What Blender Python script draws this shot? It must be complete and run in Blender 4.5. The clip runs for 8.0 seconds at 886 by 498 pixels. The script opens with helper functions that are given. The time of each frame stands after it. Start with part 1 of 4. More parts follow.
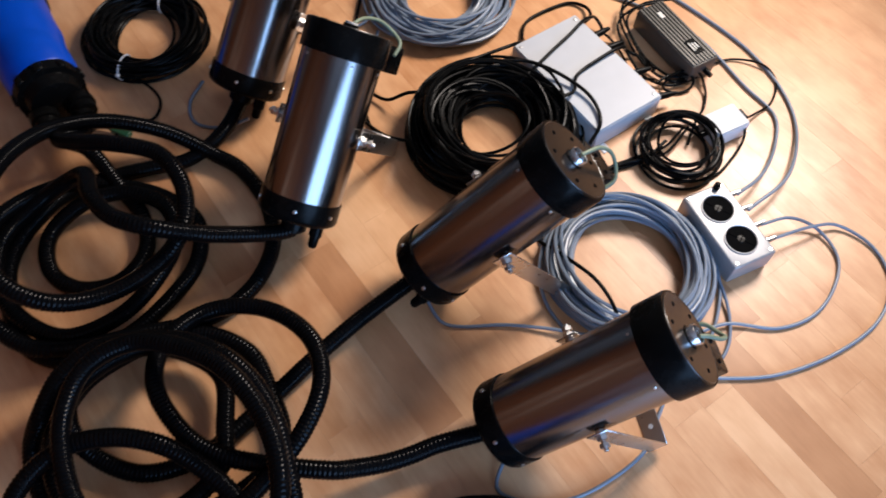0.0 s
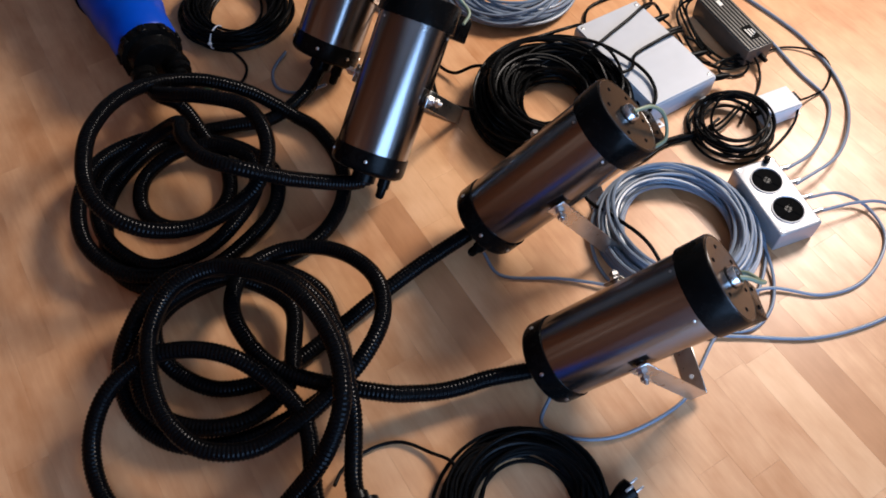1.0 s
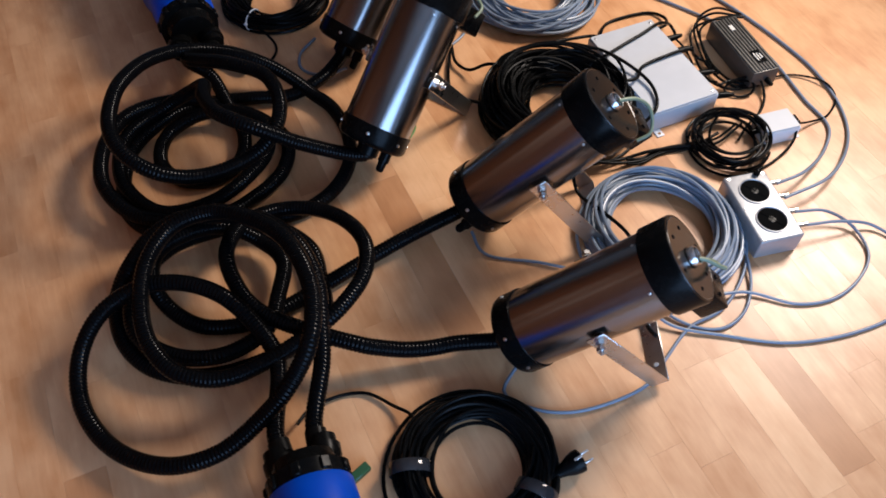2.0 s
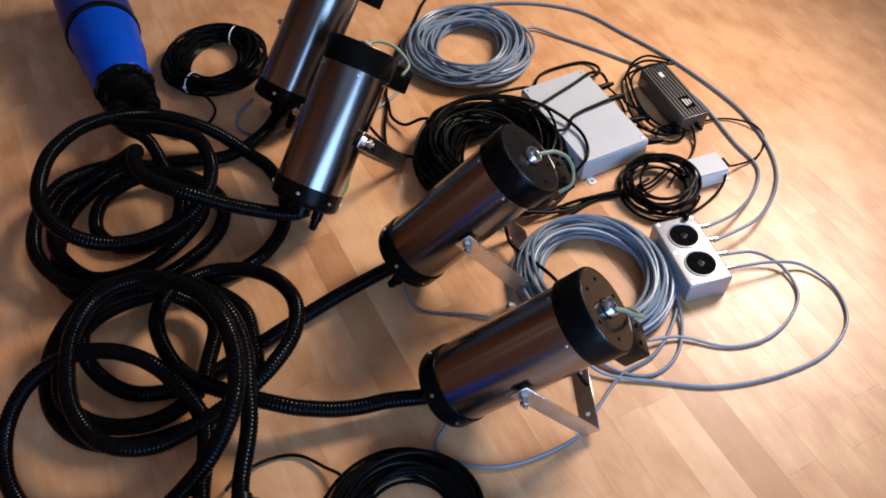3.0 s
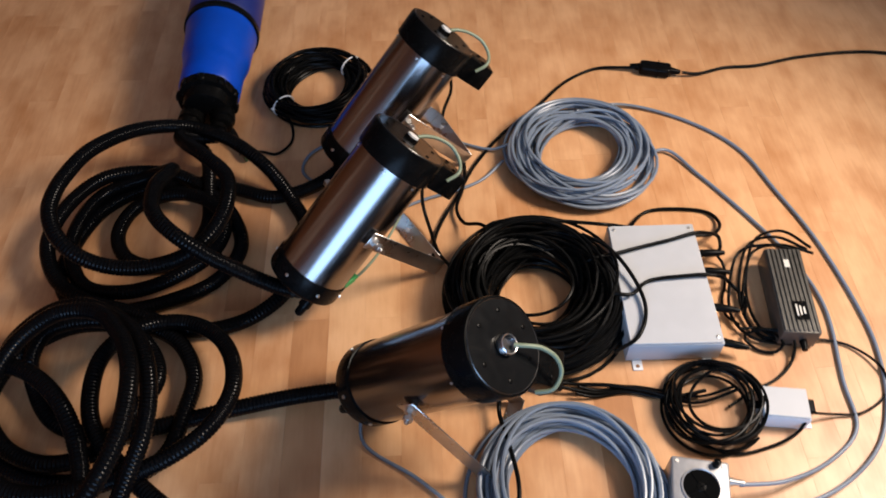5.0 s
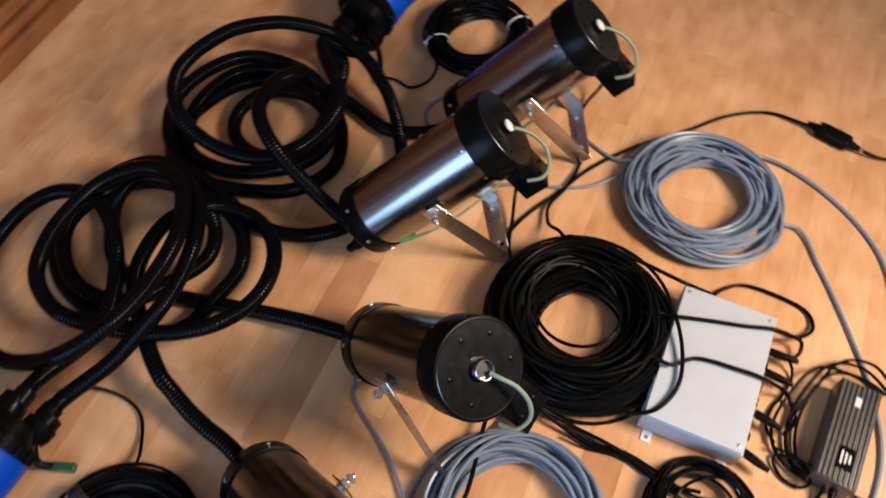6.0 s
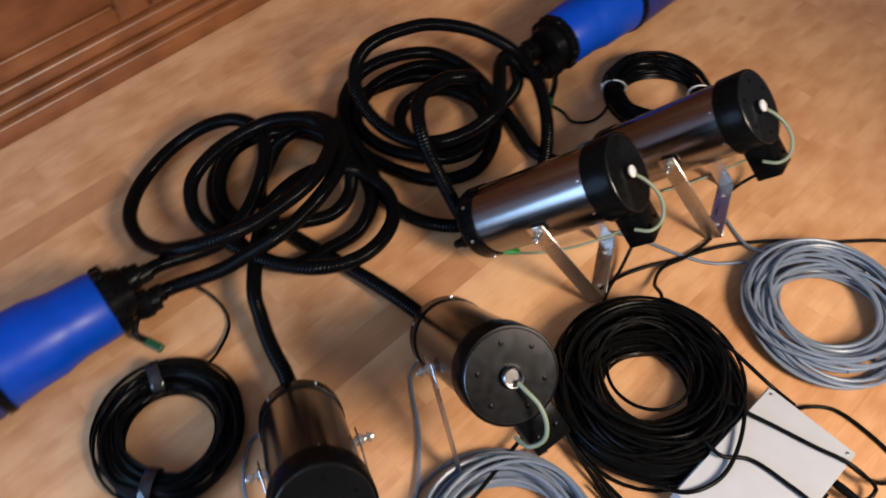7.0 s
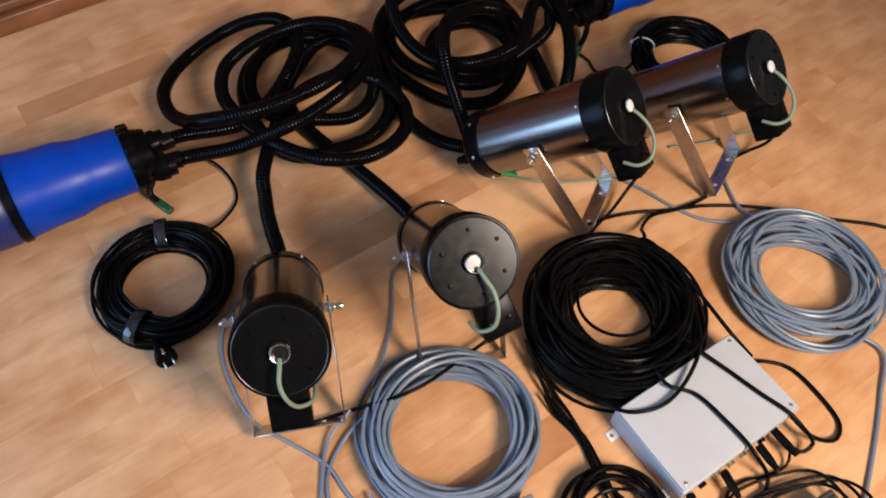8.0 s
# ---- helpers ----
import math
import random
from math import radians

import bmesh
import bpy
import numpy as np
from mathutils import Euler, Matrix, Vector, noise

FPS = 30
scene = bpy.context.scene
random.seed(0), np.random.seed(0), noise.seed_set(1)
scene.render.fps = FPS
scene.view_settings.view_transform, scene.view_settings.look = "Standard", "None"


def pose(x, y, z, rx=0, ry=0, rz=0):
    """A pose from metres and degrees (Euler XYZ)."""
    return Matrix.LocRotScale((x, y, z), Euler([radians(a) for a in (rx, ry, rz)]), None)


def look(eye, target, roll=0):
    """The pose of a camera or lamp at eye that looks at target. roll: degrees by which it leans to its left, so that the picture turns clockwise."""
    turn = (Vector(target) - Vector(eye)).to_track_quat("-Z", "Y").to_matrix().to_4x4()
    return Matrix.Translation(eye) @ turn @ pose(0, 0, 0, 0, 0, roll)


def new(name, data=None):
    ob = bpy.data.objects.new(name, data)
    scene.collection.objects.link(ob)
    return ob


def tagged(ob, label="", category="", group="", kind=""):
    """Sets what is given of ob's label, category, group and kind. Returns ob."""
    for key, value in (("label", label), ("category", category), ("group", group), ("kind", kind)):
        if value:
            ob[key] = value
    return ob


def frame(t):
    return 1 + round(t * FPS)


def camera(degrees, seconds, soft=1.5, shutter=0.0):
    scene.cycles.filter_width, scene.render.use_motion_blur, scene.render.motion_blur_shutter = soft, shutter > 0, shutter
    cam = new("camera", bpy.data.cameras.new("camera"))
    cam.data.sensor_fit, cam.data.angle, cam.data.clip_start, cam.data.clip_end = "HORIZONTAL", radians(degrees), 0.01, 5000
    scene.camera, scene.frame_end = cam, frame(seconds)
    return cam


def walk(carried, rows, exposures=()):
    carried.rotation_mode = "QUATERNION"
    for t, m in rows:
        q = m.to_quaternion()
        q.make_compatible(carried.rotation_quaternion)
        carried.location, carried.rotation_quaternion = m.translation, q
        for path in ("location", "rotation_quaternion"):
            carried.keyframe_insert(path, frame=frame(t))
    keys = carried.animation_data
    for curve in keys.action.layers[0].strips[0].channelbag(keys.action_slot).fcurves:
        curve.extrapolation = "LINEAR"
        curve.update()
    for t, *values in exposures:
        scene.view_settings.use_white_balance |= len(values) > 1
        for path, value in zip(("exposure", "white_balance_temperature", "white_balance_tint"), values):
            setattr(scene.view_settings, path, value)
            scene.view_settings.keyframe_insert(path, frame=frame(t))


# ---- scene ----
cam = camera(57.6, 8.0, 1.7, 0.4)
PATH = [
    (0, (-0.122, 0.029, 1.574), (-0.072, 1.037, -0.153), 4.2),
    (0.5, (-0.098, -0.079, 1.583), (-0.178, 0.96, -0.123), 0.2),
    (1, (-0.115, -0.175, 1.592), (-0.21, 0.884, -0.103), 0.0),
    (2.3, (0.101, -0.361, 1.563), (-0.146, 0.806, -0.042), 1.0),
    (2.5, (0.121, -0.35, 1.571), (-0.082, 0.841, -0.023), 1.1),
    (3, (0.177, -0.301, 1.597), (-0.037, 0.925, 0.032), -0.3),
    (3.5, (0.237, -0.183, 1.565), (-0.03, 0.993, -0.031), -2.3),
    (4, (0.325, 0.017, 1.568), (-0.002, 1.154, -0.045), -4.4),
    (4.5, (0.385, 0.233, 1.616), (-0.094, 1.264, -0.03), -3.7),
    (4.7, (0.453, 0.244, 1.578), (-0.167, 1.297, -0.005), -3.0),
    (5.8, (0.529, 0.539, 1.619), (-0.299, 1.224, -0.068), 1.5),
    (6, (0.592, 0.586, 1.63), (-0.328, 1.13, -0.061), 0.8),
    (6.5, (0.67, 0.648, 1.65), (-0.347, 1.099, -0.012), 2.8),
    (7, (0.76, 0.731, 1.641), (-0.394, 0.873, 0.014), -0.4),
    (7.5, (0.889, 0.816, 1.626), (-0.255, 0.806, -0.014), 3.2),
    (8, (0.973, 0.847, 1.618), (-0.16, 0.872, -0.029), 4.1),
]
walk(cam, [(t, look(eye, target, roll)) for t, eye, target, roll in PATH],
     [(0, 0.08, 5800, 12), (3.5, 0.0, 5950, 12), (4.5, 0.02, 6100, 12), (6, 0.10, 6300, 12), (8, 0.0, 6250, 12)])

# ---- light ----
world = bpy.data.worlds.new("world")
scene.world = world
world.use_nodes = True
world.node_tree.nodes["Background"].inputs[0].default_value = (0.5, 0.62, 0.9, 1)
world.node_tree.nodes["Background"].inputs[1].default_value = 0.08

ROOM = pose(0, 0, 0, 0, 0, 36.87)          # x: away from the cabinet wall, y: along it
LAMP = (1.46, 2.45, 2.00)
LAMP_AIM = (-0.22, 0.95, 0.0)

# source placed by its floor glare; the aimed cone is assumed, dimming the outer floor
lamp_light = bpy.data.lights.new("ceiling_spot_light", "SPOT")
lamp_light.energy, lamp_light.shadow_soft_size, lamp_light.color = 490, 0.46, (1.0, 0.84, 0.67)
lamp_light.spot_size, lamp_light.spot_blend = radians(86), 1.0
new("ceiling_spot_light", lamp_light).matrix_world = look(LAMP, LAMP_AIM)

window_light = bpy.data.lights.new("window_daylight", "AREA")
window_light.shape, window_light.size, window_light.size_y = "RECTANGLE", 1.7, 1.85
window_light.energy, window_light.color = 80, (0.40, 0.64, 1.0)
new("window_daylight", window_light).matrix_world = ROOM @ look((0.15, -1.86, 1.05), (0.45, 1.0, 0.65))


# ---- materials ----
def material(name, colour, rough=0.5, metal=0.0, coat=0.0, noise_scale=0.0, noise_amount=0.0, bump=0.0, stretch=(1, 1, 1), rough_vary=0.0, ior=None):
    """A plain surface with grain at two scales in colour, gloss and relief."""
    m = bpy.data.materials.new(name)
    m.use_nodes = True
    nt = m.node_tree
    b = nt.nodes["Principled BSDF"]
    b.inputs["Base Color"].default_value = (*colour, 1)
    b.inputs["Roughness"].default_value = rough
    b.inputs["Metallic"].default_value = metal
    b.inputs["Coat Weight"].default_value = coat
    if ior:
        b.inputs["IOR"].default_value = ior
    if noise_scale:
        co = nt.nodes.new("ShaderNodeTexCoord")
        mp = nt.nodes.new("ShaderNodeMapping")
        mp.inputs["Scale"].default_value = stretch
        nt.links.new(co.outputs["Object"], mp.inputs[0])
        fine = nt.nodes.new("ShaderNodeTexNoise")
        fine.inputs["Scale"].default_value = noise_scale
        fine.inputs["Detail"].default_value = 6
        broad = nt.nodes.new("ShaderNodeTexNoise")
        broad.inputs["Scale"].default_value = noise_scale * 0.13
        broad.inputs["Detail"].default_value = 3
        for n in (fine, broad):
            nt.links.new(mp.outputs[0], n.inputs["Vector"])
        add = nt.nodes.new("ShaderNodeMath")
        add.operation = "ADD"
        nt.links.new(fine.outputs[0], add.inputs[0])
        nt.links.new(broad.outputs[0], add.inputs[1])
        ramp = nt.nodes.new("ShaderNodeMapRange")
        ramp.inputs[1].default_value, ramp.inputs[2].default_value = 0.6, 1.4
        ramp.inputs[3].default_value, ramp.inputs[4].default_value = 1 - noise_amount, 1 + noise_amount
        nt.links.new(add.outputs[0], ramp.inputs[0])
        mul = nt.nodes.new("ShaderNodeVectorMath")
        mul.operation = "SCALE"
        mul.inputs[0].default_value = colour
        nt.links.new(ramp.outputs[0], mul.inputs["Scale"])
        nt.links.new(mul.outputs[0], b.inputs["Base Color"])
        if rough_vary:
            rv = nt.nodes.new("ShaderNodeMapRange")
            rv.inputs[1].default_value, rv.inputs[2].default_value = 0.6, 1.4
            rv.inputs[3].default_value, rv.inputs[4].default_value = rough - rough_vary, rough + rough_vary
            nt.links.new(add.outputs[0], rv.inputs[0])
            nt.links.new(rv.outputs[0], b.inputs["Roughness"])
        if bump:
            bp = nt.nodes.new("ShaderNodeBump")
            bp.inputs["Strength"].default_value = bump
            bp.inputs["Distance"].default_value = 0.002
            nt.links.new(fine.outputs[0], bp.inputs["Height"])
            nt.links.new(bp.outputs[0], b.inputs["Normal"])
    return m


def wood(name, light, dark, rough, grain=9.0, per_piece=True, coat=0.0, along=(14, 1.2, 14)):
    """Varnished timber: fibres along y, broad figure, and a tone of its own for each piece."""
    m = bpy.data.materials.new(name)
    m.use_nodes = True
    nt = m.node_tree
    b = nt.nodes["Principled BSDF"]
    co = nt.nodes.new("ShaderNodeTexCoord")
    info = nt.nodes.new("ShaderNodeObjectInfo")
    shift = nt.nodes.new("ShaderNodeVectorMath")
    shift.operation = "ADD"
    far = nt.nodes.new("ShaderNodeMath")
    far.operation = "MULTIPLY"
    far.inputs[1].default_value = 37.0 if per_piece else 0.0
    nt.links.new(info.outputs["Random"], far.inputs[0])
    nt.links.new(co.outputs["Object"], shift.inputs[0])
    nt.links.new(far.outputs[0], shift.inputs[1])
    mp = nt.nodes.new("ShaderNodeMapping")
    mp.inputs["Scale"].default_value = along
    nt.links.new(shift.outputs[0], mp.inputs[0])
    fibre = nt.nodes.new("ShaderNodeTexNoise")
    fibre.inputs["Scale"].default_value, fibre.inputs["Detail"].default_value = grain, 8
    nt.links.new(mp.outputs[0], fibre.inputs["Vector"])
    figure = nt.nodes.new("ShaderNodeTexNoise")
    figure.inputs["Scale"].default_value, figure.inputs["Detail"].default_value = 1.0, 4
    curl = nt.nodes.new("ShaderNodeMapping")
    curl.inputs["Scale"].default_value = (17, 8, 10)
    nt.links.new(shift.outputs[0], curl.inputs[0])
    nt.links.new(curl.outputs[0], figure.inputs["Vector"])
    # broad wear that runs on over the joints
    place = nt.nodes.new("ShaderNodeNewGeometry")
    wear = nt.nodes.new("ShaderNodeTexNoise")
    wear.inputs["Scale"].default_value, wear.inputs["Detail"].default_value = 4.5, 3
    nt.links.new(place.outputs["Position"], wear.inputs["Vector"])
    mix = nt.nodes.new("ShaderNodeMath")
    mix.operation = "MULTIPLY_ADD"
    mix.inputs[1].default_value = 0.26
    nt.links.new(fibre.outputs[0], mix.inputs[0])
    tone = nt.nodes.new("ShaderNodeMath")
    tone.operation = "MULTIPLY_ADD"
    tone.inputs[1].default_value = 0.85
    nt.links.new(figure.outputs[0], tone.inputs[0])
    piece = nt.nodes.new("ShaderNodeMath")
    piece.operation = "MULTIPLY_ADD"
    piece.inputs[1].default_value = 0.10 if per_piece else 0.0
    piece.inputs[2].default_value = -0.43 if per_piece else -0.40
    nt.links.new(info.outputs["Random"], piece.inputs[0])
    worn = nt.nodes.new("ShaderNodeMath")
    worn.operation = "MULTIPLY_ADD"
    worn.inputs[1].default_value = 0.62
    nt.links.new(wear.outputs[0], worn.inputs[0])
    nt.links.new(piece.outputs[0], worn.inputs[2])
    nt.links.new(worn.outputs[0], tone.inputs[2])
    nt.links.new(tone.outputs[0], mix.inputs[2])
    ramp = nt.nodes.new("ShaderNodeValToRGB")
    ramp.color_ramp.elements[0].position, ramp.color_ramp.elements[0].color = 0.30, (*light, 1)
    ramp.color_ramp.elements[1].position, ramp.color_ramp.elements[1].color = 0.76, (*dark, 1)
    nt.links.new(mix.outputs[0], ramp.inputs[0])
    nt.links.new(ramp.outputs[0], b.inputs["Base Color"])
    rv = nt.nodes.new("ShaderNodeMapRange")
    rv.inputs[3].default_value, rv.inputs[4].default_value = rough - 0.06, rough + 0.08
    nt.links.new(figure.outputs[0], rv.inputs[0])
    nt.links.new(rv.outputs[0], b.inputs["Roughness"])
    b.inputs["Coat Weight"].default_value = coat
    bp = nt.nodes.new("ShaderNodeBump")
    bp.inputs["Strength"].default_value, bp.inputs["Distance"].default_value = 0.12, 0.0006
    nt.links.new(fibre.outputs[0], bp.inputs["Height"])
    nt.links.new(bp.outputs[0], b.inputs["Normal"])
    return m


BEECH = wood("beech_parquet", (0.67, 0.376, 0.188), (0.46, 0.208, 0.081), 0.36)
BEECH_DARK = wood("dark_beech_parquet", (0.50, 0.247, 0.110), (0.36, 0.157, 0.060), 0.36)
BEECH_PALE = wood("pale_beech_parquet", (0.72, 0.426, 0.222), (0.55, 0.276, 0.119), 0.36)
CABINET = wood("red_brown_cabinet_wood", (0.25, 0.088, 0.030), (0.115, 0.037, 0.013), 0.34, per_piece=False, along=(10, 1.0, 10))
JOINT = material("dark_joint", (0.24, 0.12, 0.06), 0.8)
PIT = material("black_recess", (0.003, 0.003, 0.003), 0.9, ior=1.1)
CEILING = material("white_ceiling_paint", (0.80, 0.78, 0.74), 0.9, noise_scale=30, noise_amount=0.05, bump=0.1)
PLASTER = material("muted_wall_paint", (0.50, 0.47, 0.42), 0.9, noise_scale=30, noise_amount=0.05, bump=0.1)
STEEL = material("brushed_steel", (0.235, 0.224, 0.220), 0.215, 1.0, noise_scale=40, noise_amount=0.05, bump=0.012, stretch=(0.10, 4, 4), rough_vary=0.03)
STRAP = material("bright_steel_strap", (0.62, 0.60, 0.57), 0.30, 1.0, noise_scale=50, noise_amount=0.10, bump=0.05, rough_vary=0.08)
CHROME = material("plated_bolt_steel", (0.66, 0.65, 0.63), 0.32, 1.0, noise_scale=150, noise_amount=0.08)
CAP = material("black_anodised_cap", (0.003, 0.003, 0.003), 0.26, noise_scale=70, noise_amount=0.25, bump=0.03, rough_vary=0.07, ior=1.15)
PLATE = material("black_satin_plate", (0.004, 0.004, 0.004), 0.20, noise_scale=60, noise_amount=0.2, bump=0.02, rough_vary=0.05, ior=1.32)
HOSE = material("black_corrugated_plastic", (0.002, 0.002, 0.0023), 0.17, noise_scale=45, noise_amount=0.3, rough_vary=0.05, ior=1.15)
RUBBER = material("black_cable_rubber", (0.003, 0.003, 0.003), 0.30, noise_scale=60, noise_amount=0.3, rough_vary=0.08, ior=1.16)
GREY = material("blue_grey_cable_sheath", (0.155, 0.190, 0.245), 0.34, noise_scale=40, noise_amount=0.12, rough_vary=0.06)
EARTH = material("pale_green_earth_wire", (0.17, 0.21, 0.14), 0.5, noise_scale=50, noise_amount=0.15)
GREEN = material("green_terminal_plastic", (0.03, 0.22, 0.05), 0.45, noise_scale=60, noise_amount=0.15)
DARK_GREEN = material("dark_green_terminal_plastic", (0.015, 0.07, 0.025), 0.45, noise_scale=60, noise_amount=0.15)
BLUE = material("bright_blue_plastic", (0.001, 0.048, 0.38), 0.38, noise_scale=25, noise_amount=0.12, bump=0.03, rough_vary=0.06, ior=1.32)
NAVY = material("dark_blue_plastic", (0.008, 0.018, 0.13), 0.38, noise_scale=25, noise_amount=0.15, bump=0.03)
ENAMEL = material("pale_grey_enamel", (0.42, 0.43, 0.45), 0.45, noise_scale=25, noise_amount=0.05, bump=0.04, rough_vary=0.06)
CAST = material("cast_aluminium", (0.37, 0.37, 0.38), 0.42, 0.5, noise_scale=90, noise_amount=0.08, bump=0.06, rough_vary=0.06)
BRICK_GREY = material("dark_grey_anodised", (0.075, 0.07, 0.062), 0.42, 0.5, noise_scale=70, noise_amount=0.2, bump=0.05, rough_vary=0.08)
WHITE = material("white_plastic", (0.66, 0.66, 0.66), 0.4, noise_scale=50, noise_amount=0.04)
BARS = material("pale_print", (0.55, 0.53, 0.48), 0.5)
CARD = material("grey_buff_board", (0.32, 0.25, 0.15), 0.7, noise_scale=14, noise_amount=0.16, bump=0.1)
GLASSY = material("clear_tie_plastic", (0.018, 0.018, 0.02), 0.10)
GLAND = material("bright_nickel", (0.60, 0.59, 0.58), 0.25, 1.0, noise_scale=120, noise_amount=0.15)
# metal tone that stands in for the highlight along the plate's bevel
GLINT_EDGE = material("plate_edge_glint", (0.085, 0.082, 0.08), 0.28, 1.0, noise_scale=60, noise_amount=0.3)
BRASS = material("brass_contact", (0.62, 0.50, 0.28), 0.3, 1.0)


# ---- mesh helpers ----
def mesh_of(name, bm, mat, smooth=40.0):
    me = bpy.data.meshes.new(name)
    bmesh.ops.recalc_face_normals(bm, faces=bm.faces)
    bm.to_mesh(me)
    bm.free()
    me.materials.append(mat)
    if smooth:
        me.polygons.foreach_set("use_smooth", [True] * len(me.polygons))
        me.set_sharp_from_angle(angle=radians(smooth))
    return me


def part(name, bm, mat, parent, label="", smooth=40.0):
    ob = new(name, mesh_of(name, bm, mat, smooth) if isinstance(bm, bmesh.types.BMesh) else bm)
    ob.parent = parent
    return tagged(ob, label)


def thing(name, m, label, category, group=""):
    ob = new(name)
    ob.empty_display_size = 0.05
    ob.matrix_world = m
    return tagged(ob, label, category, group)


def structure(name, bm, mat, label, category, m=None, smooth=0.0):
    ob = new(name, mesh_of(name, bm, mat, smooth))
    if m is not None:
        ob.matrix_world = m
    return tagged(ob, label, category, kind="structure")


def box(size, at=(0, 0, 0), bevel=0.0, segments=2, m=None, bm=None):
    """A box with rounded edges: size and centre; more of them join into one bmesh."""
    out = bm or bmesh.new()
    tmp = bmesh.new()
    bmesh.ops.create_cube(tmp, size=1.0)
    bmesh.ops.scale(tmp, vec=size, verts=tmp.verts)
    if bevel:
        bmesh.ops.bevel(tmp, geom=tmp.edges[:], offset=bevel, segments=segments, profile=0.5, affect="EDGES")
    bmesh.ops.translate(tmp, vec=at, verts=tmp.verts)
    if m is not None:
        bmesh.ops.transform(tmp, matrix=m, verts=tmp.verts)
    me = bpy.data.meshes.new("tmp")
    tmp.to_mesh(me)
    tmp.free()
    out.from_mesh(me)
    bpy.data.meshes.remove(me)
    return out


def lathe(profile, sides=40, m=None, bm=None, caps=True):
    """A body turned about the x axis; profile: rows of x and radius."""
    out = bm or bmesh.new()
    rings = []
    for x, r in profile:
        rings.append([out.verts.new((x, r * math.cos(a), r * math.sin(a))) for a in (2 * math.pi * k / sides for k in range(sides))])
    for a, b in zip(rings, rings[1:]):
        for k in range(sides):
            out.faces.new((a[k], a[(k + 1) % sides], b[(k + 1) % sides], b[k]))
    if caps:
        out.faces.new(rings[0][::-1])
        out.faces.new(rings[-1])
    if m is not None:
        bmesh.ops.transform(out, matrix=m, verts=[v for ring in rings for v in ring])
    return out


def spline(points, step=0.01):
    """An even, smooth run through the points (centripetal Catmull-Rom)."""
    p = [np.array(q, float) for q in points]
    p = [2 * p[0] - p[1]] + p + [2 * p[-1] - p[-2]]
    run = []
    for a, b, c, d in zip(p, p[1:], p[2:], p[3:]):
        t = [0.0]
        for u, v in ((a, b), (b, c), (c, d)):
            t.append(t[-1] + max(np.linalg.norm(v - u), 1e-4) ** 0.5)
        for s in np.linspace(t[1], t[2], 12, endpoint=False):
            a1 = (t[1] - s) / (t[1] - t[0]) * a + (s - t[0]) / (t[1] - t[0]) * b
            a2 = (t[2] - s) / (t[2] - t[1]) * b + (s - t[1]) / (t[2] - t[1]) * c
            a3 = (t[3] - s) / (t[3] - t[2]) * c + (s - t[2]) / (t[3] - t[2]) * d
            b1 = (t[2] - s) / (t[2] - t[0]) * a1 + (s - t[0]) / (t[2] - t[0]) * a2
            b2 = (t[3] - s) / (t[3] - t[1]) * a2 + (s - t[1]) / (t[3] - t[1]) * a3
            run.append((t[2] - s) / (t[2] - t[1]) * b1 + (s - t[1]) / (t[2] - t[1]) * b2)
    run.append(p[-2])
    run = np.array(run)
    along = np.concatenate(([0], np.cumsum(np.linalg.norm(np.diff(run, axis=0), axis=1))))
    n = max(3, int(along[-1] / step))
    s = np.linspace(0, along[-1], n)
    return np.stack([np.interp(s, along, run[:, k]) for k in range(3)], 1)


def sweep(name, run, radius, mat, sides=8, ridge=0.0):
    """A round cable along the run; ridge: the height of the ribs of a corrugated hose."""
    run = np.asarray(run)
    n = len(run)
    tang = np.gradient(run, axis=0)
    tang /= np.linalg.norm(tang, axis=1)[:, None] + 1e-12
    side = np.cross(tang[0], (0.0, 0.0, 1.0))
    if np.linalg.norm(side) < 1e-3:
        side = np.array((1.0, 0.0, 0.0))
    sides_run = []
    for k in range(n):
        side = side - tang[k] * np.dot(side, tang[k])
        side /= np.linalg.norm(side) + 1e-12
        sides_run.append(side)
    u = np.array(sides_run)
    v = np.cross(tang, u)
    ang = np.arange(sides) * 2 * math.pi / sides
    r = np.full(n, radius)
    if ridge:
        r[0::4] = radius - ridge
        r[3::4] = radius - ridge * 0.9
    ring = u[:, None, :] * np.cos(ang)[None, :, None] + v[:, None, :] * np.sin(ang)[None, :, None]
    verts = (run[:, None, :] + ring * r[:, None, None]).reshape(-1, 3)
    i = (np.arange(n - 1) * sides)[:, None]
    k = np.arange(sides)[None, :]
    k2 = (k + 1) % sides
    faces = np.stack([i + k, i + k2, i + sides + k2, i + sides + k], 2).reshape(-1, 4).tolist()
    faces += [list(range(sides))[::-1], [(n - 1) * sides + j for j in range(sides)]]
    me = bpy.data.meshes.new(name)
    me.from_pydata(verts.tolist(), [], faces)
    me.update()
    me.materials.append(mat)
    me.polygons.foreach_set("use_smooth", [True] * len(me.polygons))
    me.set_sharp_from_angle(angle=radians(50))
    return me


def cable(name, points, radius, mat, label, category="cable", sides=8, step=0.012, ridge=0.0, group=""):
    """A loose cable or hose as one thing of its own."""
    return tagged(new(name, sweep(name, spline(points, step), radius, mat, sides, ridge)), label, category, group)


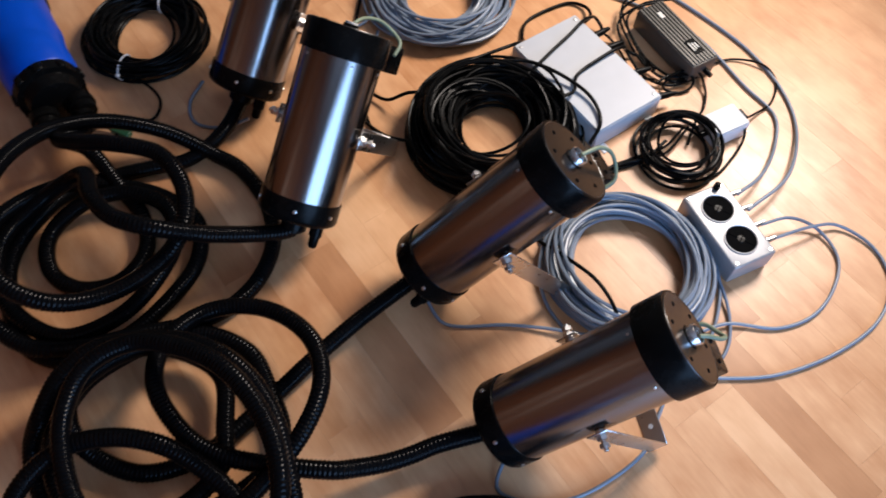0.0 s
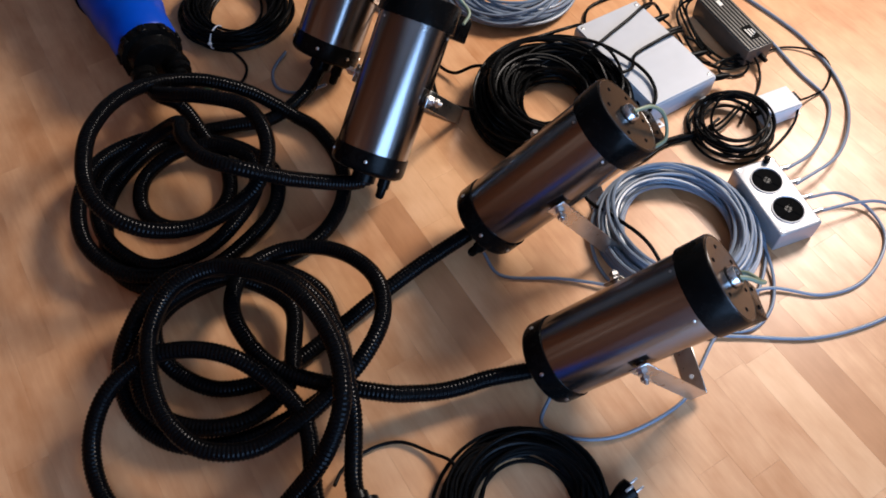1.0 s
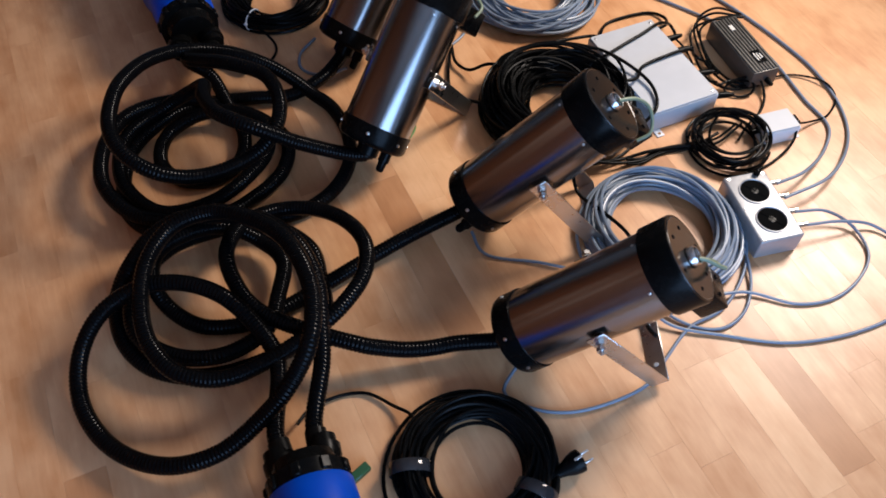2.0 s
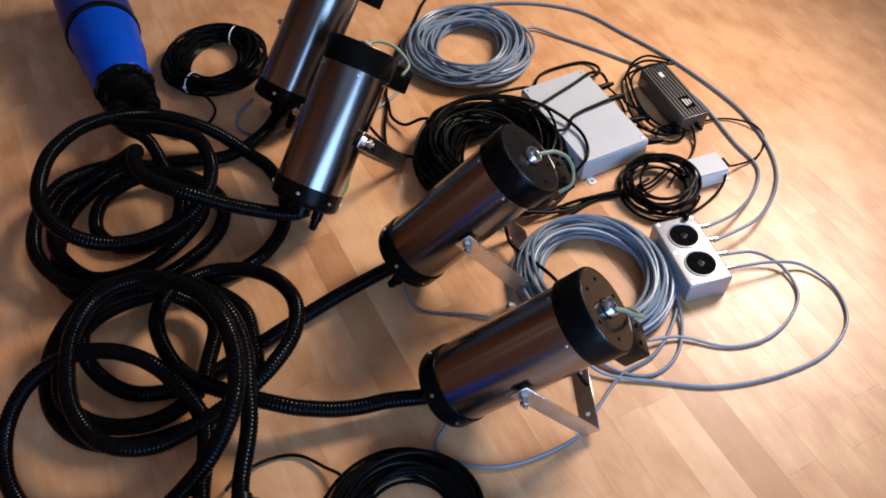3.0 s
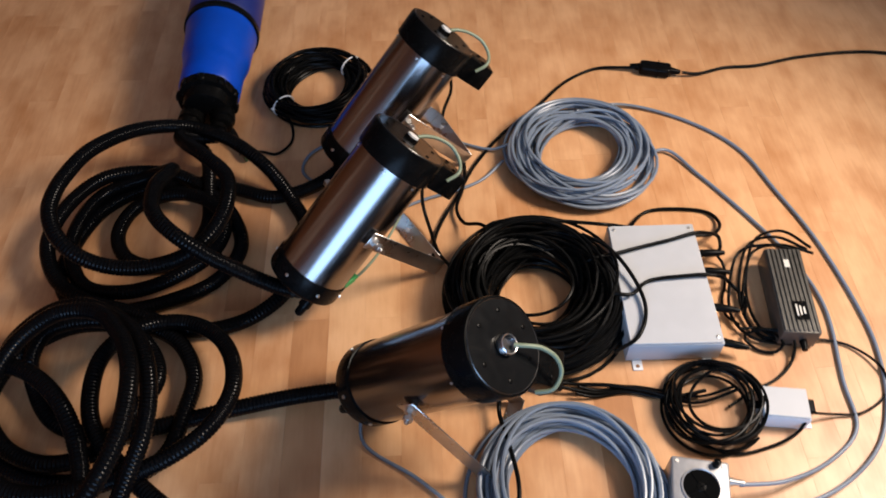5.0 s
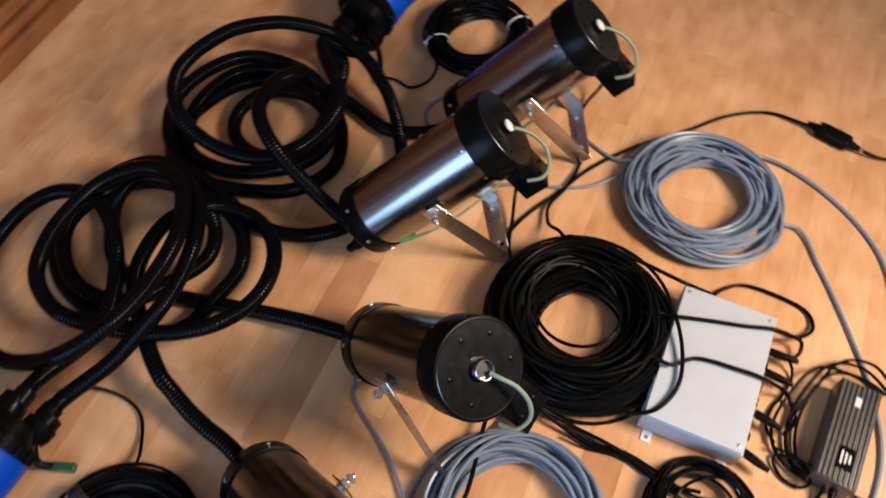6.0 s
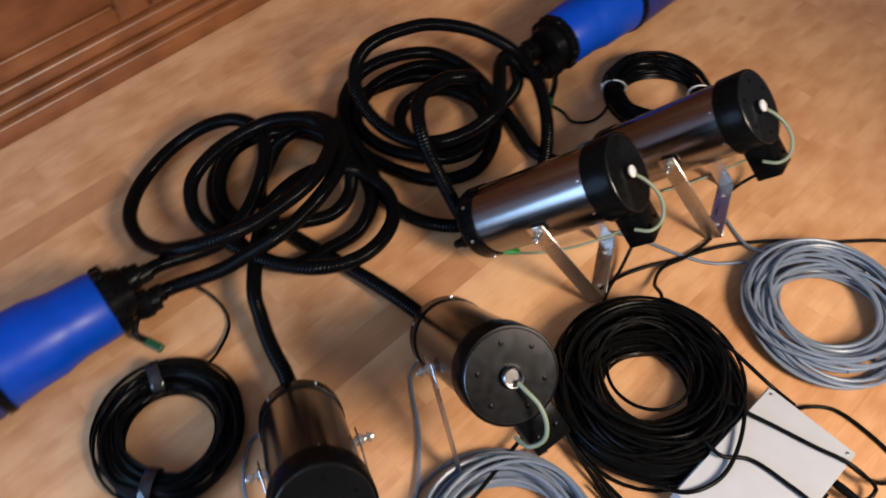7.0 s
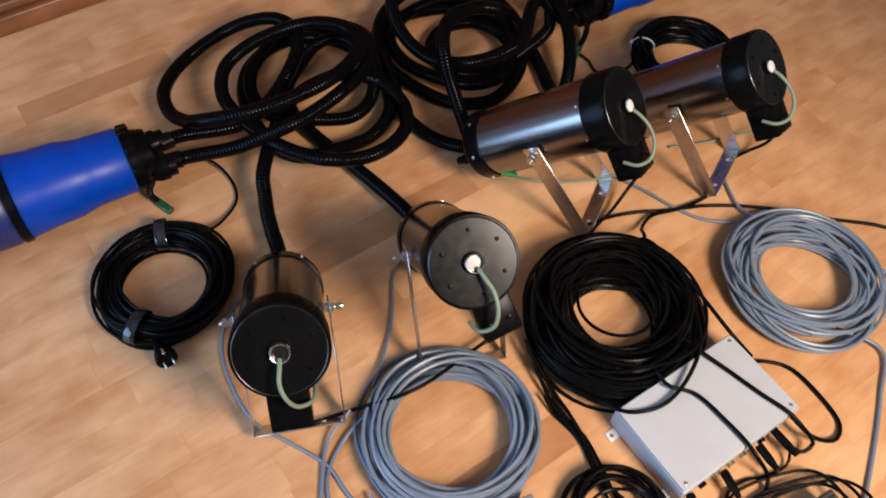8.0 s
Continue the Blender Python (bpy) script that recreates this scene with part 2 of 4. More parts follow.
def winding(r_in, r_out, height, turns, radius, seed, squash=1.0, per_turn=44, wander=0.006):
    """The run of a hand-wound coil lying on the floor: uneven turns that cross one another."""
    rng = random.Random(seed)
    keys = []
    for k in range(turns * 2 + 2):
        w = rng.random()
        keys.append((r_in + (r_out - r_in) * w, rng.random(), rng.gauss(0, wander), rng.gauss(0, wander)))
    run = []
    for i in range(turns * per_turn):
        f = i / per_turn * 2
        k, u = int(f), f - int(f)
        u = u * u * (3 - 2 * u)
        a, b = keys[k], keys[k + 1]
        rad, lift, dx, dy = (a[j] * (1 - u) + b[j] * u for j in range(4))
        mid = 1 - abs((rad - r_in) / (r_out - r_in + 1e-6) * 2 - 1) ** 2
        z = radius + lift * max(0.0, height * (0.35 + 0.65 * mid) - radius)
        phi = 2 * math.pi * i / per_turn
        run.append((rad * math.cos(phi) + dx, rad * math.sin(phi) * squash + dy, z))
    return np.array(run)


# ---- room ----
X0, X1, Y0, Y1, TOP = -1.30, 4.3, -1.98, 4.0, 2.74
structure("ground", box((X1 - X0, Y1 - Y0, 0.1), ((X0 + X1) / 2, (Y0 + Y1) / 2, -0.066)), JOINT, "dark screed under the parquet", "floor slab", ROOM)
structure("ceiling", box((X1 - X0 + 0.3, Y1 - Y0 + 0.3, 0.12), ((X0 + X1) / 2, (Y0 + Y1) / 2, TOP + 0.06)), CEILING, "off-white plastered ceiling of the room", "ceiling", ROOM)
structure("wall_west", box((0.12, Y1 - Y0 + 0.24, TOP), (X0 - 0.06, (Y0 + Y1) / 2, TOP / 2)), PLASTER, "plain muted beige wall behind the cabinet", "wall", ROOM)
structure("wall_east", box((0.12, Y1 - Y0 + 0.24, TOP), (X1 + 0.06, (Y0 + Y1) / 2, TOP / 2)), PLASTER, "plain muted beige plastered wall", "wall", ROOM)
structure("wall_north", box((X1 - X0, 0.12, TOP), ((X0 + X1) / 2, Y1 + 0.06, TOP / 2)), PLASTER, "plain muted beige plastered wall", "wall", ROOM)
south = bmesh.new()
for lo, hi, z0, z1 in ((X0, -0.75, 0, TOP), (1.05, X1, 0, TOP), (-0.75, 1.05, 0, 0.07), (-0.75, 1.05, 2.03, TOP)):
    box((hi - lo, 0.16, z1 - z0), ((lo + hi) / 2, Y0 - 0.08, (z0 + z1) / 2), bm=south)
structure("wall_south", south, PLASTER, "muted beige plastered wall with a window opening", "wall", ROOM)
win = tagged(new("window_1"), "white framed glazed balcony door letting in daylight", "window", kind="structure")
win.matrix_world = ROOM @ pose(0.15, Y0 - 0.1, 1.05)
frame_bm = bmesh.new()
for size, at in (((1.8, 0.06, 0.06), (0, 0, -0.95)), ((1.8, 0.06, 0.06), (0, 0, 0.95)), ((0.06, 0.06, 1.84), (-0.87, 0, 0)), ((0.06, 0.06, 1.84), (0.87, 0, 0)), ((0.07, 0.06, 1.84), (0, 0, 0))):
    box(size, at, 0.006, m=None, bm=frame_bm)
part("window_frame", frame_bm, WHITE, win)

# unseen ceiling spot: assumed rose, rod and round head facing the floor by the cabinet
lampth = thing("ceiling_spot", pose(LAMP[0], LAMP[1], TOP), "unseen lamp with an assumed white dome head on a rod", "lamp")
aim = pose(0, 0, LAMP[2] - TOP) @ look((0, 0, 0), Vector(LAMP_AIM) - Vector(LAMP)) @ pose(0, 0, 0, 0, -90, 0)
part("head", lathe([(0.47, 0.33), (0.48, 0.335), (0.54, 0.29), (0.59, 0.16), (0.61, 0.04)], 40, aim), WHITE, lampth)
part("rod", lathe([(0.0, 0.010), (0.33, 0.010)], 12, Matrix.Translation((aim @ Vector((0.60, 0, 0))).xy.to_3d()) @ pose(0, 0, 0, 0, 90, 0)), CHROME, lampth)
part("rose", lathe([(0.0, 0.055), (0.020, 0.05)], 24, Matrix.Translation((aim @ Vector((0.60, 0, 0))).xy.to_3d()) @ pose(0, 0, -0.001, 0, 90, 0)), WHITE, lampth)

# cabinet along the wall: plinth, mouldings and panelled doors
WALLX = -0.885
cab = thing("wooden_cabinet", ROOM @ pose(WALLX, 0, 0), "red-brown wooden cabinet front with moulded plinth on the floor", "cabinet")
Y_A, Y_B = -1.9, 2.6
for nm, x0, x1, z0, z1, bev in (("plinth", -0.30, 0.0, 0.0, 0.062, 0.010), ("moulding", -0.30, -0.012, 0.064, 0.098, 0.012), ("moulding", -0.30, -0.024, 0.100, 0.150, 0.014), ("carcass", -0.32, -0.045, 0.151, 2.1, 0.003)):
    part(nm, box((x1 - x0, Y_B - Y_A, z1 - z0), ((x0 + x1) / 2, (Y_A + Y_B) / 2, (z0 + z1) / 2), bev, 3), CABINET, cab)
for k, (ya, yb) in enumerate(((-1.88, -1.43), (-1.42, -0.67), (-0.66, 0.09), (0.10, 0.85), (0.86, 1.61), (1.62, 2.57))):
    door = bmesh.new()
    yc, w = (ya + yb) / 2, yb - ya - 0.006
    for size, at in (((0.022, 0.09, 1.86), (0, ya + 0.048, 1.1)), ((0.022, 0.09, 1.86), (0, yb - 0.048, 1.1)), ((0.022, w - 0.182, 0.05), (0, yc, 0.195)), ((0.022, w - 0.182, 0.08), (0, yc, 1.99))):
        box(size, (-0.032 + at[0], at[1], at[2]), 0.004, 2, bm=door)
    dr = part("door", door, CABINET, cab)
    part("panel", box((0.012, w - 0.18, 1.74), (-0.036, yc, 1.09), 0.004, 2), CABINET, dr)
    bead = bmesh.new()
    box((0.014, w - 0.20, 0.012), (-0.022, yc, 0.226), 0.005, 3, bm=bead)
    part("bead", bead, CABINET, dr)


# ---- projectors ----
def projector(x, y, h, phi, elev, roll, label, bore, lean):
    """A steel drum with black caps, held by a strap bracket, its rear rim near the floor."""
    t = thing("drum_projector", pose(x, y, 0, 0, 0, phi), label, "projector", "drum projectors")
    tilt = pose(0, 0, h, 0, -elev, 0)
    rolled = tilt @ pose(0, 0, 0, roll, 0, 0)
    part("tube", lathe([(-0.17, 0.082), (-0.168, 0.0840), (0.158, 0.0840), (0.16, 0.082)], 72), STEEL, t, "brushed steel tube").matrix_local = tilt
    part("front_cap", lathe([(0.150, 0.0840), (0.151, 0.0900), (0.207, 0.0905), (0.2115, 0.0885), (0.2118, 0.0845), (0.200, 0.0840)], 72, tilt), CAP, t, "black front cap")
    plate = part("front_plate", lathe([(0.198, 0.0842), (0.2112, 0.0842), (0.2128, 0.0826)], 64, tilt), PLATE, t, "satin black front plate")
    # ring added so the plate edge carries a bright highlight line
    part("rim", lathe([(0.2108, 0.0851), (0.2126, 0.0846), (0.2134, 0.0836), (0.2128, 0.0826)], 72, tilt, caps=False), GLINT_EDGE, plate, "edge ring with the plate highlight in its metal")
    for a in (20, 75, 140, 200, 265, 320):
        at = rolled @ pose(0.211, 0.062 * math.cos(radians(a)), 0.062 * math.sin(radians(a)))
        part("screw", lathe([(0, 0.0045), (0.003, 0.0042), (0.0036, 0.002)], 10, at), CAP, plate)
    part("rear_cap", lathe([(-0.200, 0.030), (-0.200, 0.077), (-0.195, 0.0845), (-0.188, 0.0872), (-0.150, 0.0872), (-0.149, 0.0840)], 56, tilt), CAP, t, "black rear cap")
    part("hose_socket", lathe([(-0.228, 0.0265), (-0.226, 0.0285), (-0.199, 0.0285)], 28, tilt), CAP, t)
    for a in (35, 145, 90, 215, 325):
        part("screw", lathe([(0.086, 0.0042), (0.0895, 0.0040), (0.0902, 0.002)], 10, rolled @ pose(-0.172, 0, 0, a, 0, 0) @ pose(0, 0, 0, 0, -90, 0)), CHROME, t)
        part("screw", lathe([(0.082, 0.0030), (0.0855, 0.0028), (0.0861, 0.001)], 8, rolled @ pose(0.140, 0, 0, a + 20, 0, 0) @ pose(0, 0, 0, 0, -90, 0)), CHROME, t)
    if bore is WHITE:
        gl = part("cable_gland", lathe([(0.208, 0.0165), (0.219, 0.0160), (0.2200, 0.0140)], 28, tilt), CAP, t, "black cable gland")
        part("bore", lathe([(0.2190, 0.0136), (0.2235, 0.0134), (0.2242, 0.0120)], 24, tilt), bore, gl, "white plug disc")
    else:
        gl = part("cable_gland", lathe([(0.2120, 0.0192), (0.2260, 0.0190), (0.2275, 0.0178), (0.2268, 0.0160), (0.2160, 0.0155)], 32, tilt, caps=False), GLAND, t, "bright nickel cable gland")
        part("bore", lathe([(0.2150, 0.0155), (0.2168, 0.0154)], 24, tilt), bore, gl)
        part("collar", lathe([(0.2115, 0.0225), (0.2140, 0.0220), (0.2145, 0.0190)], 28, tilt, caps=False), CAP, gl)
    block = part("terminal_block", box((0.060, 0.076, 0.100), (0.176, 0, -0.106), 0.004, 2, rolled), CAP, t, "black terminal block")
    for yy in (-0.02, 0.02):
        part("screw", lathe([(0.2055, 0.005), (0.2085, 0.0046), (0.2092, 0.002)], 10, rolled @ pose(0, yy, -0.125)), CAP, block)
    wire = spline([tuple(rolled @ Vector((q[0], q[1] * lean, q[2] * (0.82 if lean < 0 else 1)))) for q in ((0.224, 0.002, -0.012), (0.234, 0.004, -0.028), (0.243, 0.008, -0.060), (0.245, 0.000, -0.095), (0.232, -0.018, -0.122), (0.214, -0.044, -0.122), (0.186, -0.050, -0.106))], 0.006)
    part("earth_wire", sweep("earth_wire", wire, 0.0042, EARTH, 8), None, t, "pale green earth wire")
    # strap bracket
    reach = 0.172
    alpha = math.atan2(h, reach)
    along = pose(0, 0, h, 0, math.degrees(alpha), 0)
    depth = (h - 0.021 * math.cos(alpha)) / math.sin(alpha)
    strap = bmesh.new()
    for s in (-1, 1):
        box((depth + 0.02, 0.003, 0.042), ((depth - 0.02) / 2, s * 0.0935, 0), 0.0012, 1, along, strap)
    box((0.003, 0.184, 0.042), (depth - 0.0015, 0, 0), 0.0012, 1, along, strap)
    br = part("bracket", strap, STRAP, t, "bent bright steel strap bracket")
    for s in (-1, 1):
        part("hole_rim", lathe([(-0.0024, 0.0050), (0.0024, 0.0050)], 14, along @ pose(depth - 0.0015, s * 0.05, 0)), WHITE, br)
        turn = pose(0, 0, h, 0, 0, 90 * s)
        bolt = part("bolt", lathe([(0.080, 0.005), (0.121, 0.005), (0.123, 0.0038)], 12, turn), CHROME, t)
        part("nut", lathe([(0.0955, 0.0105), (0.1035, 0.0105)], 6, turn), CHROME, bolt)
        part("washer", lathe([(0.0950, 0.0135), (0.0963, 0.0135)], 20, turn), CHROME, bolt)
        part("nut", lathe([(0.1090, 0.0100), (0.1165, 0.0100)], 6, turn), CHROME, bolt)
        part("washer", lathe([(0.0860, 0.0100), (0.0915, 0.0100)], 20, turn), CHROME, bolt)
    # the small cable gland beside the hose socket
    if lean > 0:
        part("rear_gland", lathe([(-0.250, 0.007), (-0.246, 0.010), (-0.226, 0.011), (-0.224, 0.014), (-0.198, 0.014)], 16, tilt @ pose(0, -0.056, 0.010)), CAP, t)
    return t, tilt


def rear_of(t, tilt, back):
    return tuple(t.matrix_world @ (tilt @ Vector((-0.205 - back, 0, 0))))


PA, TA = projector(0.179, 0.553, 0.203, 13.5, 42.0, 0, "brushed steel drum projector with black caps beside a small black coil", STEEL, -1)
PB, TB = projector(0.014, 0.883, 0.229, 16.0, 47.5, 16, "brushed steel drum projector standing between grey and black coils", STEEL, 1)
PC, TC = projector(-0.342, 1.100, 0.231, 68.5, 41.5, -18, "brushed steel drum projector with a green terminal under it", WHITE, 1)
PD, TD = projector(-0.498, 1.452, 0.222, 62.0, 46.0, -18, "brushed steel drum projector standing beside the black cable ring", WHITE, 1)
bpy.context.view_layer.update()


# ---- blue connectors ----
def connector(near, far, lug_roll, terminal, label):
    """A tapered blue plug housing lying on the floor, with a black gland end for two hoses."""
    a, b = Vector(near), Vector(far)
    d = (b - a).normalized()
    m = Matrix.Translation(a) @ d.to_track_quat("X", "Z").to_matrix().to_4x4()
    t = thing("blue_plug", m, label, "plug", "blue plugs")
    part("housing", lathe([(0.0, 0.058), (0.0, 0.077), (0.006, 0.081), (0.09, 0.083), (0.115, 0.087), (0.14, 0.093), (0.20, 0.095), (0.225, 0.098), (0.255, 0.101), (0.260, 0.097)], 48), BLUE, t, "bright blue tapered plastic housing")
    part("seal_ring", lathe([(0.257, 0.099), (0.259, 0.106), (0.275, 0.107), (0.279, 0.100)], 48), RUBBER, t)
    part("sleeve", lathe([(0.276, 0.099), (0.286, 0.105), (0.56, 0.105), (0.58, 0.094), (0.58, 0.084), (0.40, 0.082)], 48), NAVY, t, "dark blue rear sleeve")
    part("collar", lathe([(-0.062, 0.046), (-0.058, 0.058), (-0.030, 0.066), (-0.028, 0.078), (0.004, 0.078)], 32), CAP, t, "black gland collar")
    for k in range(9):
        part("collar_lug", box((0.026, 0.020, 0.014), (-0.014, 0, 0.076), 0.003, 1, pose(0, 0, 0, 40 * k + lug_roll, 0, 0)), CAP, t)
    tx, ty = terminal
    lead = [(-0.045, 0.35 * ty, -0.050), (0.6 * tx, 0.62 * ty, -0.080), (0.95 * tx, 0.85 * ty, -0.0965)]
    tab = part("terminal_lead", sweep("terminal_lead", spline(lead, 0.008), 0.0085, RUBBER, 10), None, t)
    ang = math.degrees(math.atan2(0.15 * ty, 0.2 * tx))
    part("terminal", box((0.050, 0.019, 0.015), (0.022, 0, 0), 0.002, 1, pose(0.95 * tx, 0.85 * ty, -0.0985, 0, 0, ang)), DARK_GREEN, tab, "dark green terminal")
    for s in (-1, 1):
        part("hose_gland", lathe([(-0.104, 0.0195), (-0.102, 0.026), (-0.084, 0.028), (-0.082, 0.033), (-0.060, 0.034), (-0.045, 0.030)], 24, pose(0, s * 0.033, -0.02, 0, 0, -7 * s)), CAP, t)
    return t, m


CA, MA = connector((-0.280, 0.098, 0.106), (-0.145, -0.122, 0.110), 10, (-0.030, 0.088), "large blue plastic plug with black gland end lying on parquet")
CB, MB = connector((-1.003, 1.284, 0.115), (-1.207, 1.560, 0.118), 0, (-0.114, -0.094), "large blue plastic plug beside a wound black hose")


def gland_of(m, side):
    return [tuple(m @ Vector((-0.135, side * 0.038, -0.021))), tuple(m @ Vector((-0.090, side * 0.034, -0.02)))]


# ---- corrugated hoses ----
def hose(pts, t, tilt, plug_pose, side, label):
    first = [rear_of(t, tilt, 0.0), rear_of(t, tilt, 0.022)]
    first[1] = (first[1][0], first[1][1], max(first[1][2], 0.034))
    ob = cable("corrugated_hose", first + pts + gland_of(plug_pose, side), 0.0184, HOSE, label, "hose", 14, 0.0021, 0.0015, "corrugated hoses")
    ends = gland_of(plug_pose, side)
    for a, b in ((first[0], first[1]), (ends[1], ends[0])):
        a, b = Vector(a), Vector(b)
        part("cuff", sweep("cuff", spline([a, a.lerp(b, 0.5), a + (b - a).normalized() * 0.028], 0.004), 0.0215, RUBBER, 20), None, ob)
    return ob


HOSE_A1 = [(-0.084, 0.484, 0.048), (-0.132, 0.463, 0.048), (-0.181, 0.445, 0.053), (-0.231, 0.432, 0.064), (-0.280, 0.422, 0.080), (-0.503, 0.449, 0.089), (-0.579, 0.504, 0.093), (-0.630, 0.583, 0.089), (-0.630, 0.674, 0.071), (-0.573, 0.744, 0.055), (-0.482, 0.760, 0.064), (-0.396, 0.729, 0.083), (-0.331, 0.665, 0.102), (-0.307, 0.576, 0.115), (-0.332, 0.486, 0.112), (-0.384, 0.407, 0.103), (-0.446, 0.337, 0.098), (-0.522, 0.280, 0.097), (-0.614, 0.270, 0.105), (-0.692, 0.318, 0.114), (-0.740, 0.397, 0.130), (-0.759, 0.488, 0.149), (-0.737, 0.578, 0.160), (-0.660, 0.626, 0.171), (-0.570, 0.613, 0.192), (-0.486, 0.575, 0.212), (-0.417, 0.512, 0.222), (-0.366, 0.433, 0.220), (-0.346, 0.343, 0.203), (-0.369, 0.265, 0.159), (-0.418, 0.208, 0.102), (-0.479, 0.146, 0.065), (-0.561, 0.106, 0.048), (-0.654, 0.105, 0.033), (-0.742, 0.137, 0.027), (-0.811, 0.198, 0.038), (-0.842, 0.281, 0.067), (-0.827, 0.367, 0.099), (-0.766, 0.435, 0.118), (-0.676, 0.457, 0.134), (-0.583, 0.447, 0.133), (-0.500, 0.409, 0.110), (-0.431, 0.348, 0.091)]
HOSE_A2 = [(-0.250, 0.750, 0.036), (-0.346, 0.656, 0.024), (-0.402, 0.592, 0.022), (-0.460, 0.528, 0.020), (-0.500, 0.485, 0.022), (-0.545, 0.450, 0.022), (-0.640, 0.423, 0.022), (-0.730, 0.450, 0.030), (-0.775, 0.490, 0.060), (-0.785, 0.550, 0.080), (-0.730, 0.620, 0.085), (-0.660, 0.660, 0.070), (-0.583, 0.656, 0.045), (-0.513, 0.610, 0.050), (-0.490, 0.510, 0.057), (-0.485, 0.430, 0.060), (-0.550, 0.352, 0.058), (-0.655, 0.326, 0.056), (-0.762, 0.365, 0.056), (-0.806, 0.468, 0.056), (-0.778, 0.580, 0.056), (-0.705, 0.655, 0.046), (-0.630, 0.700, 0.035), (-0.555, 0.709, 0.030), (-0.465, 0.667, 0.030), (-0.420, 0.592, 0.030), (-0.385, 0.510, 0.028), (-0.400, 0.440, 0.030), (-0.499, 0.357, 0.022), (-0.564, 0.321, 0.019), (-0.636, 0.301, 0.019), (-0.710, 0.305, 0.019), (-0.777, 0.338, 0.019), (-0.827, 0.393, 0.019), (-0.853, 0.462, 0.031), (-0.833, 0.517, 0.075), (-0.806, 0.583, 0.098), (-0.753, 0.633, 0.112), (-0.684, 0.651, 0.116), (-0.614, 0.647, 0.143), (-0.544, 0.631, 0.165), (-0.477, 0.598, 0.176), (-0.420, 0.550, 0.173), (-0.379, 0.490, 0.157), (-0.356, 0.423, 0.133), (-0.335, 0.355, 0.110)]
HOSE_B1 = [(-0.541, 0.871, 0.162), (-0.581, 0.854, 0.194), (-0.627, 0.845, 0.218), (-0.678, 0.848, 0.229), (-0.728, 0.866, 0.224), (-0.768, 0.899, 0.212), (-0.800, 0.939, 0.200), (-0.830, 1.000, 0.170), (-0.890, 1.030, 0.110), (-0.970, 1.000, 0.060), (-1.030, 0.900, 0.045), (-1.000, 0.790, 0.040), (-0.930, 0.720, 0.040), (-0.840, 0.690, 0.040), (-0.740, 0.740, 0.045), (-0.680, 0.830, 0.050), (-0.660, 0.930, 0.050), (-0.700, 1.010, 0.050), (-0.790, 1.040, 0.050), (-0.880, 1.010, 0.045), (-0.940, 0.930, 0.030), (-0.920, 0.850, 0.022), (-0.850, 0.810, 0.020), (-0.770, 0.830, 0.020), (-0.730, 0.900, 0.020), (-0.750, 0.990, 0.022), (-0.820, 1.070, 0.030), (-0.900, 1.150, 0.060)]
HOSE_B2 = [(-0.600, 1.240, 0.040), (-0.675, 1.160, 0.022), (-0.772, 1.128, 0.020), (-0.863, 1.094, 0.020), (-0.955, 1.020, 0.025), (-1.010, 0.890, 0.022), (-0.985, 0.770, 0.022), (-0.930, 0.680, 0.022), (-0.845, 0.645, 0.022), (-0.745, 0.688, 0.022), (-0.660, 0.783, 0.022), (-0.612, 0.888, 0.022), (-0.630, 0.986, 0.024), (-0.716, 1.050, 0.022), (-0.821, 1.075, 0.022), (-0.930, 1.060, 0.045), (-1.035, 0.950, 0.075), (-1.050, 0.840, 0.075), (-1.000, 0.720, 0.070), (-0.900, 0.660, 0.055), (-0.792, 0.667, 0.050), (-0.698, 0.704, 0.035), (-0.600, 0.736, 0.022), (-0.530, 0.775, 0.020), (-0.476, 0.845, 0.020), (-0.455, 0.940, 0.020), (-0.484, 1.047, 0.020), (-0.560, 1.141, 0.020), (-0.616, 1.169, 0.026), (-0.671, 1.188, 0.047), (-0.728, 1.199, 0.071), (-0.787, 1.200, 0.092), (-0.847, 1.193, 0.110), (-0.903, 1.172, 0.127), (-0.950, 1.136, 0.146), (-0.980, 1.085, 0.168), (-0.997, 1.029, 0.188), (-1.004, 0.968, 0.203), (-1.002, 0.907, 0.214), (-0.990, 0.846, 0.215), (-0.967, 0.787, 0.215), (-0.930, 0.738, 0.214), (-0.879, 0.706, 0.201), (-0.821, 0.699, 0.180), (-0.764, 0.717, 0.159), (-0.711, 0.748, 0.150), (-0.664, 0.788, 0.151), (-0.625, 0.837, 0.159), (-0.607, 0.895, 0.173), (-0.614, 0.955, 0.184), (-0.644, 1.009, 0.189), (-0.690, 1.052, 0.189), (-0.800, 1.075, 0.185), (-0.870, 1.090, 0.165), (-0.930, 1.120, 0.135)]

hose(HOSE_A1, PA, TA, MA, -1, "black corrugated plastic hose coiled in loops on the parquet")
hose(HOSE_A2, PB, TB, MA, 1, "black corrugated plastic hose coiled in loops on the parquet")
hose(HOSE_B1, PC, TC, MB, 1, "black corrugated plastic hose wound in a pile")
hose(HOSE_B2, PD, TD, MB, -1, "black corrugated plastic hose running under a projector into a pile")


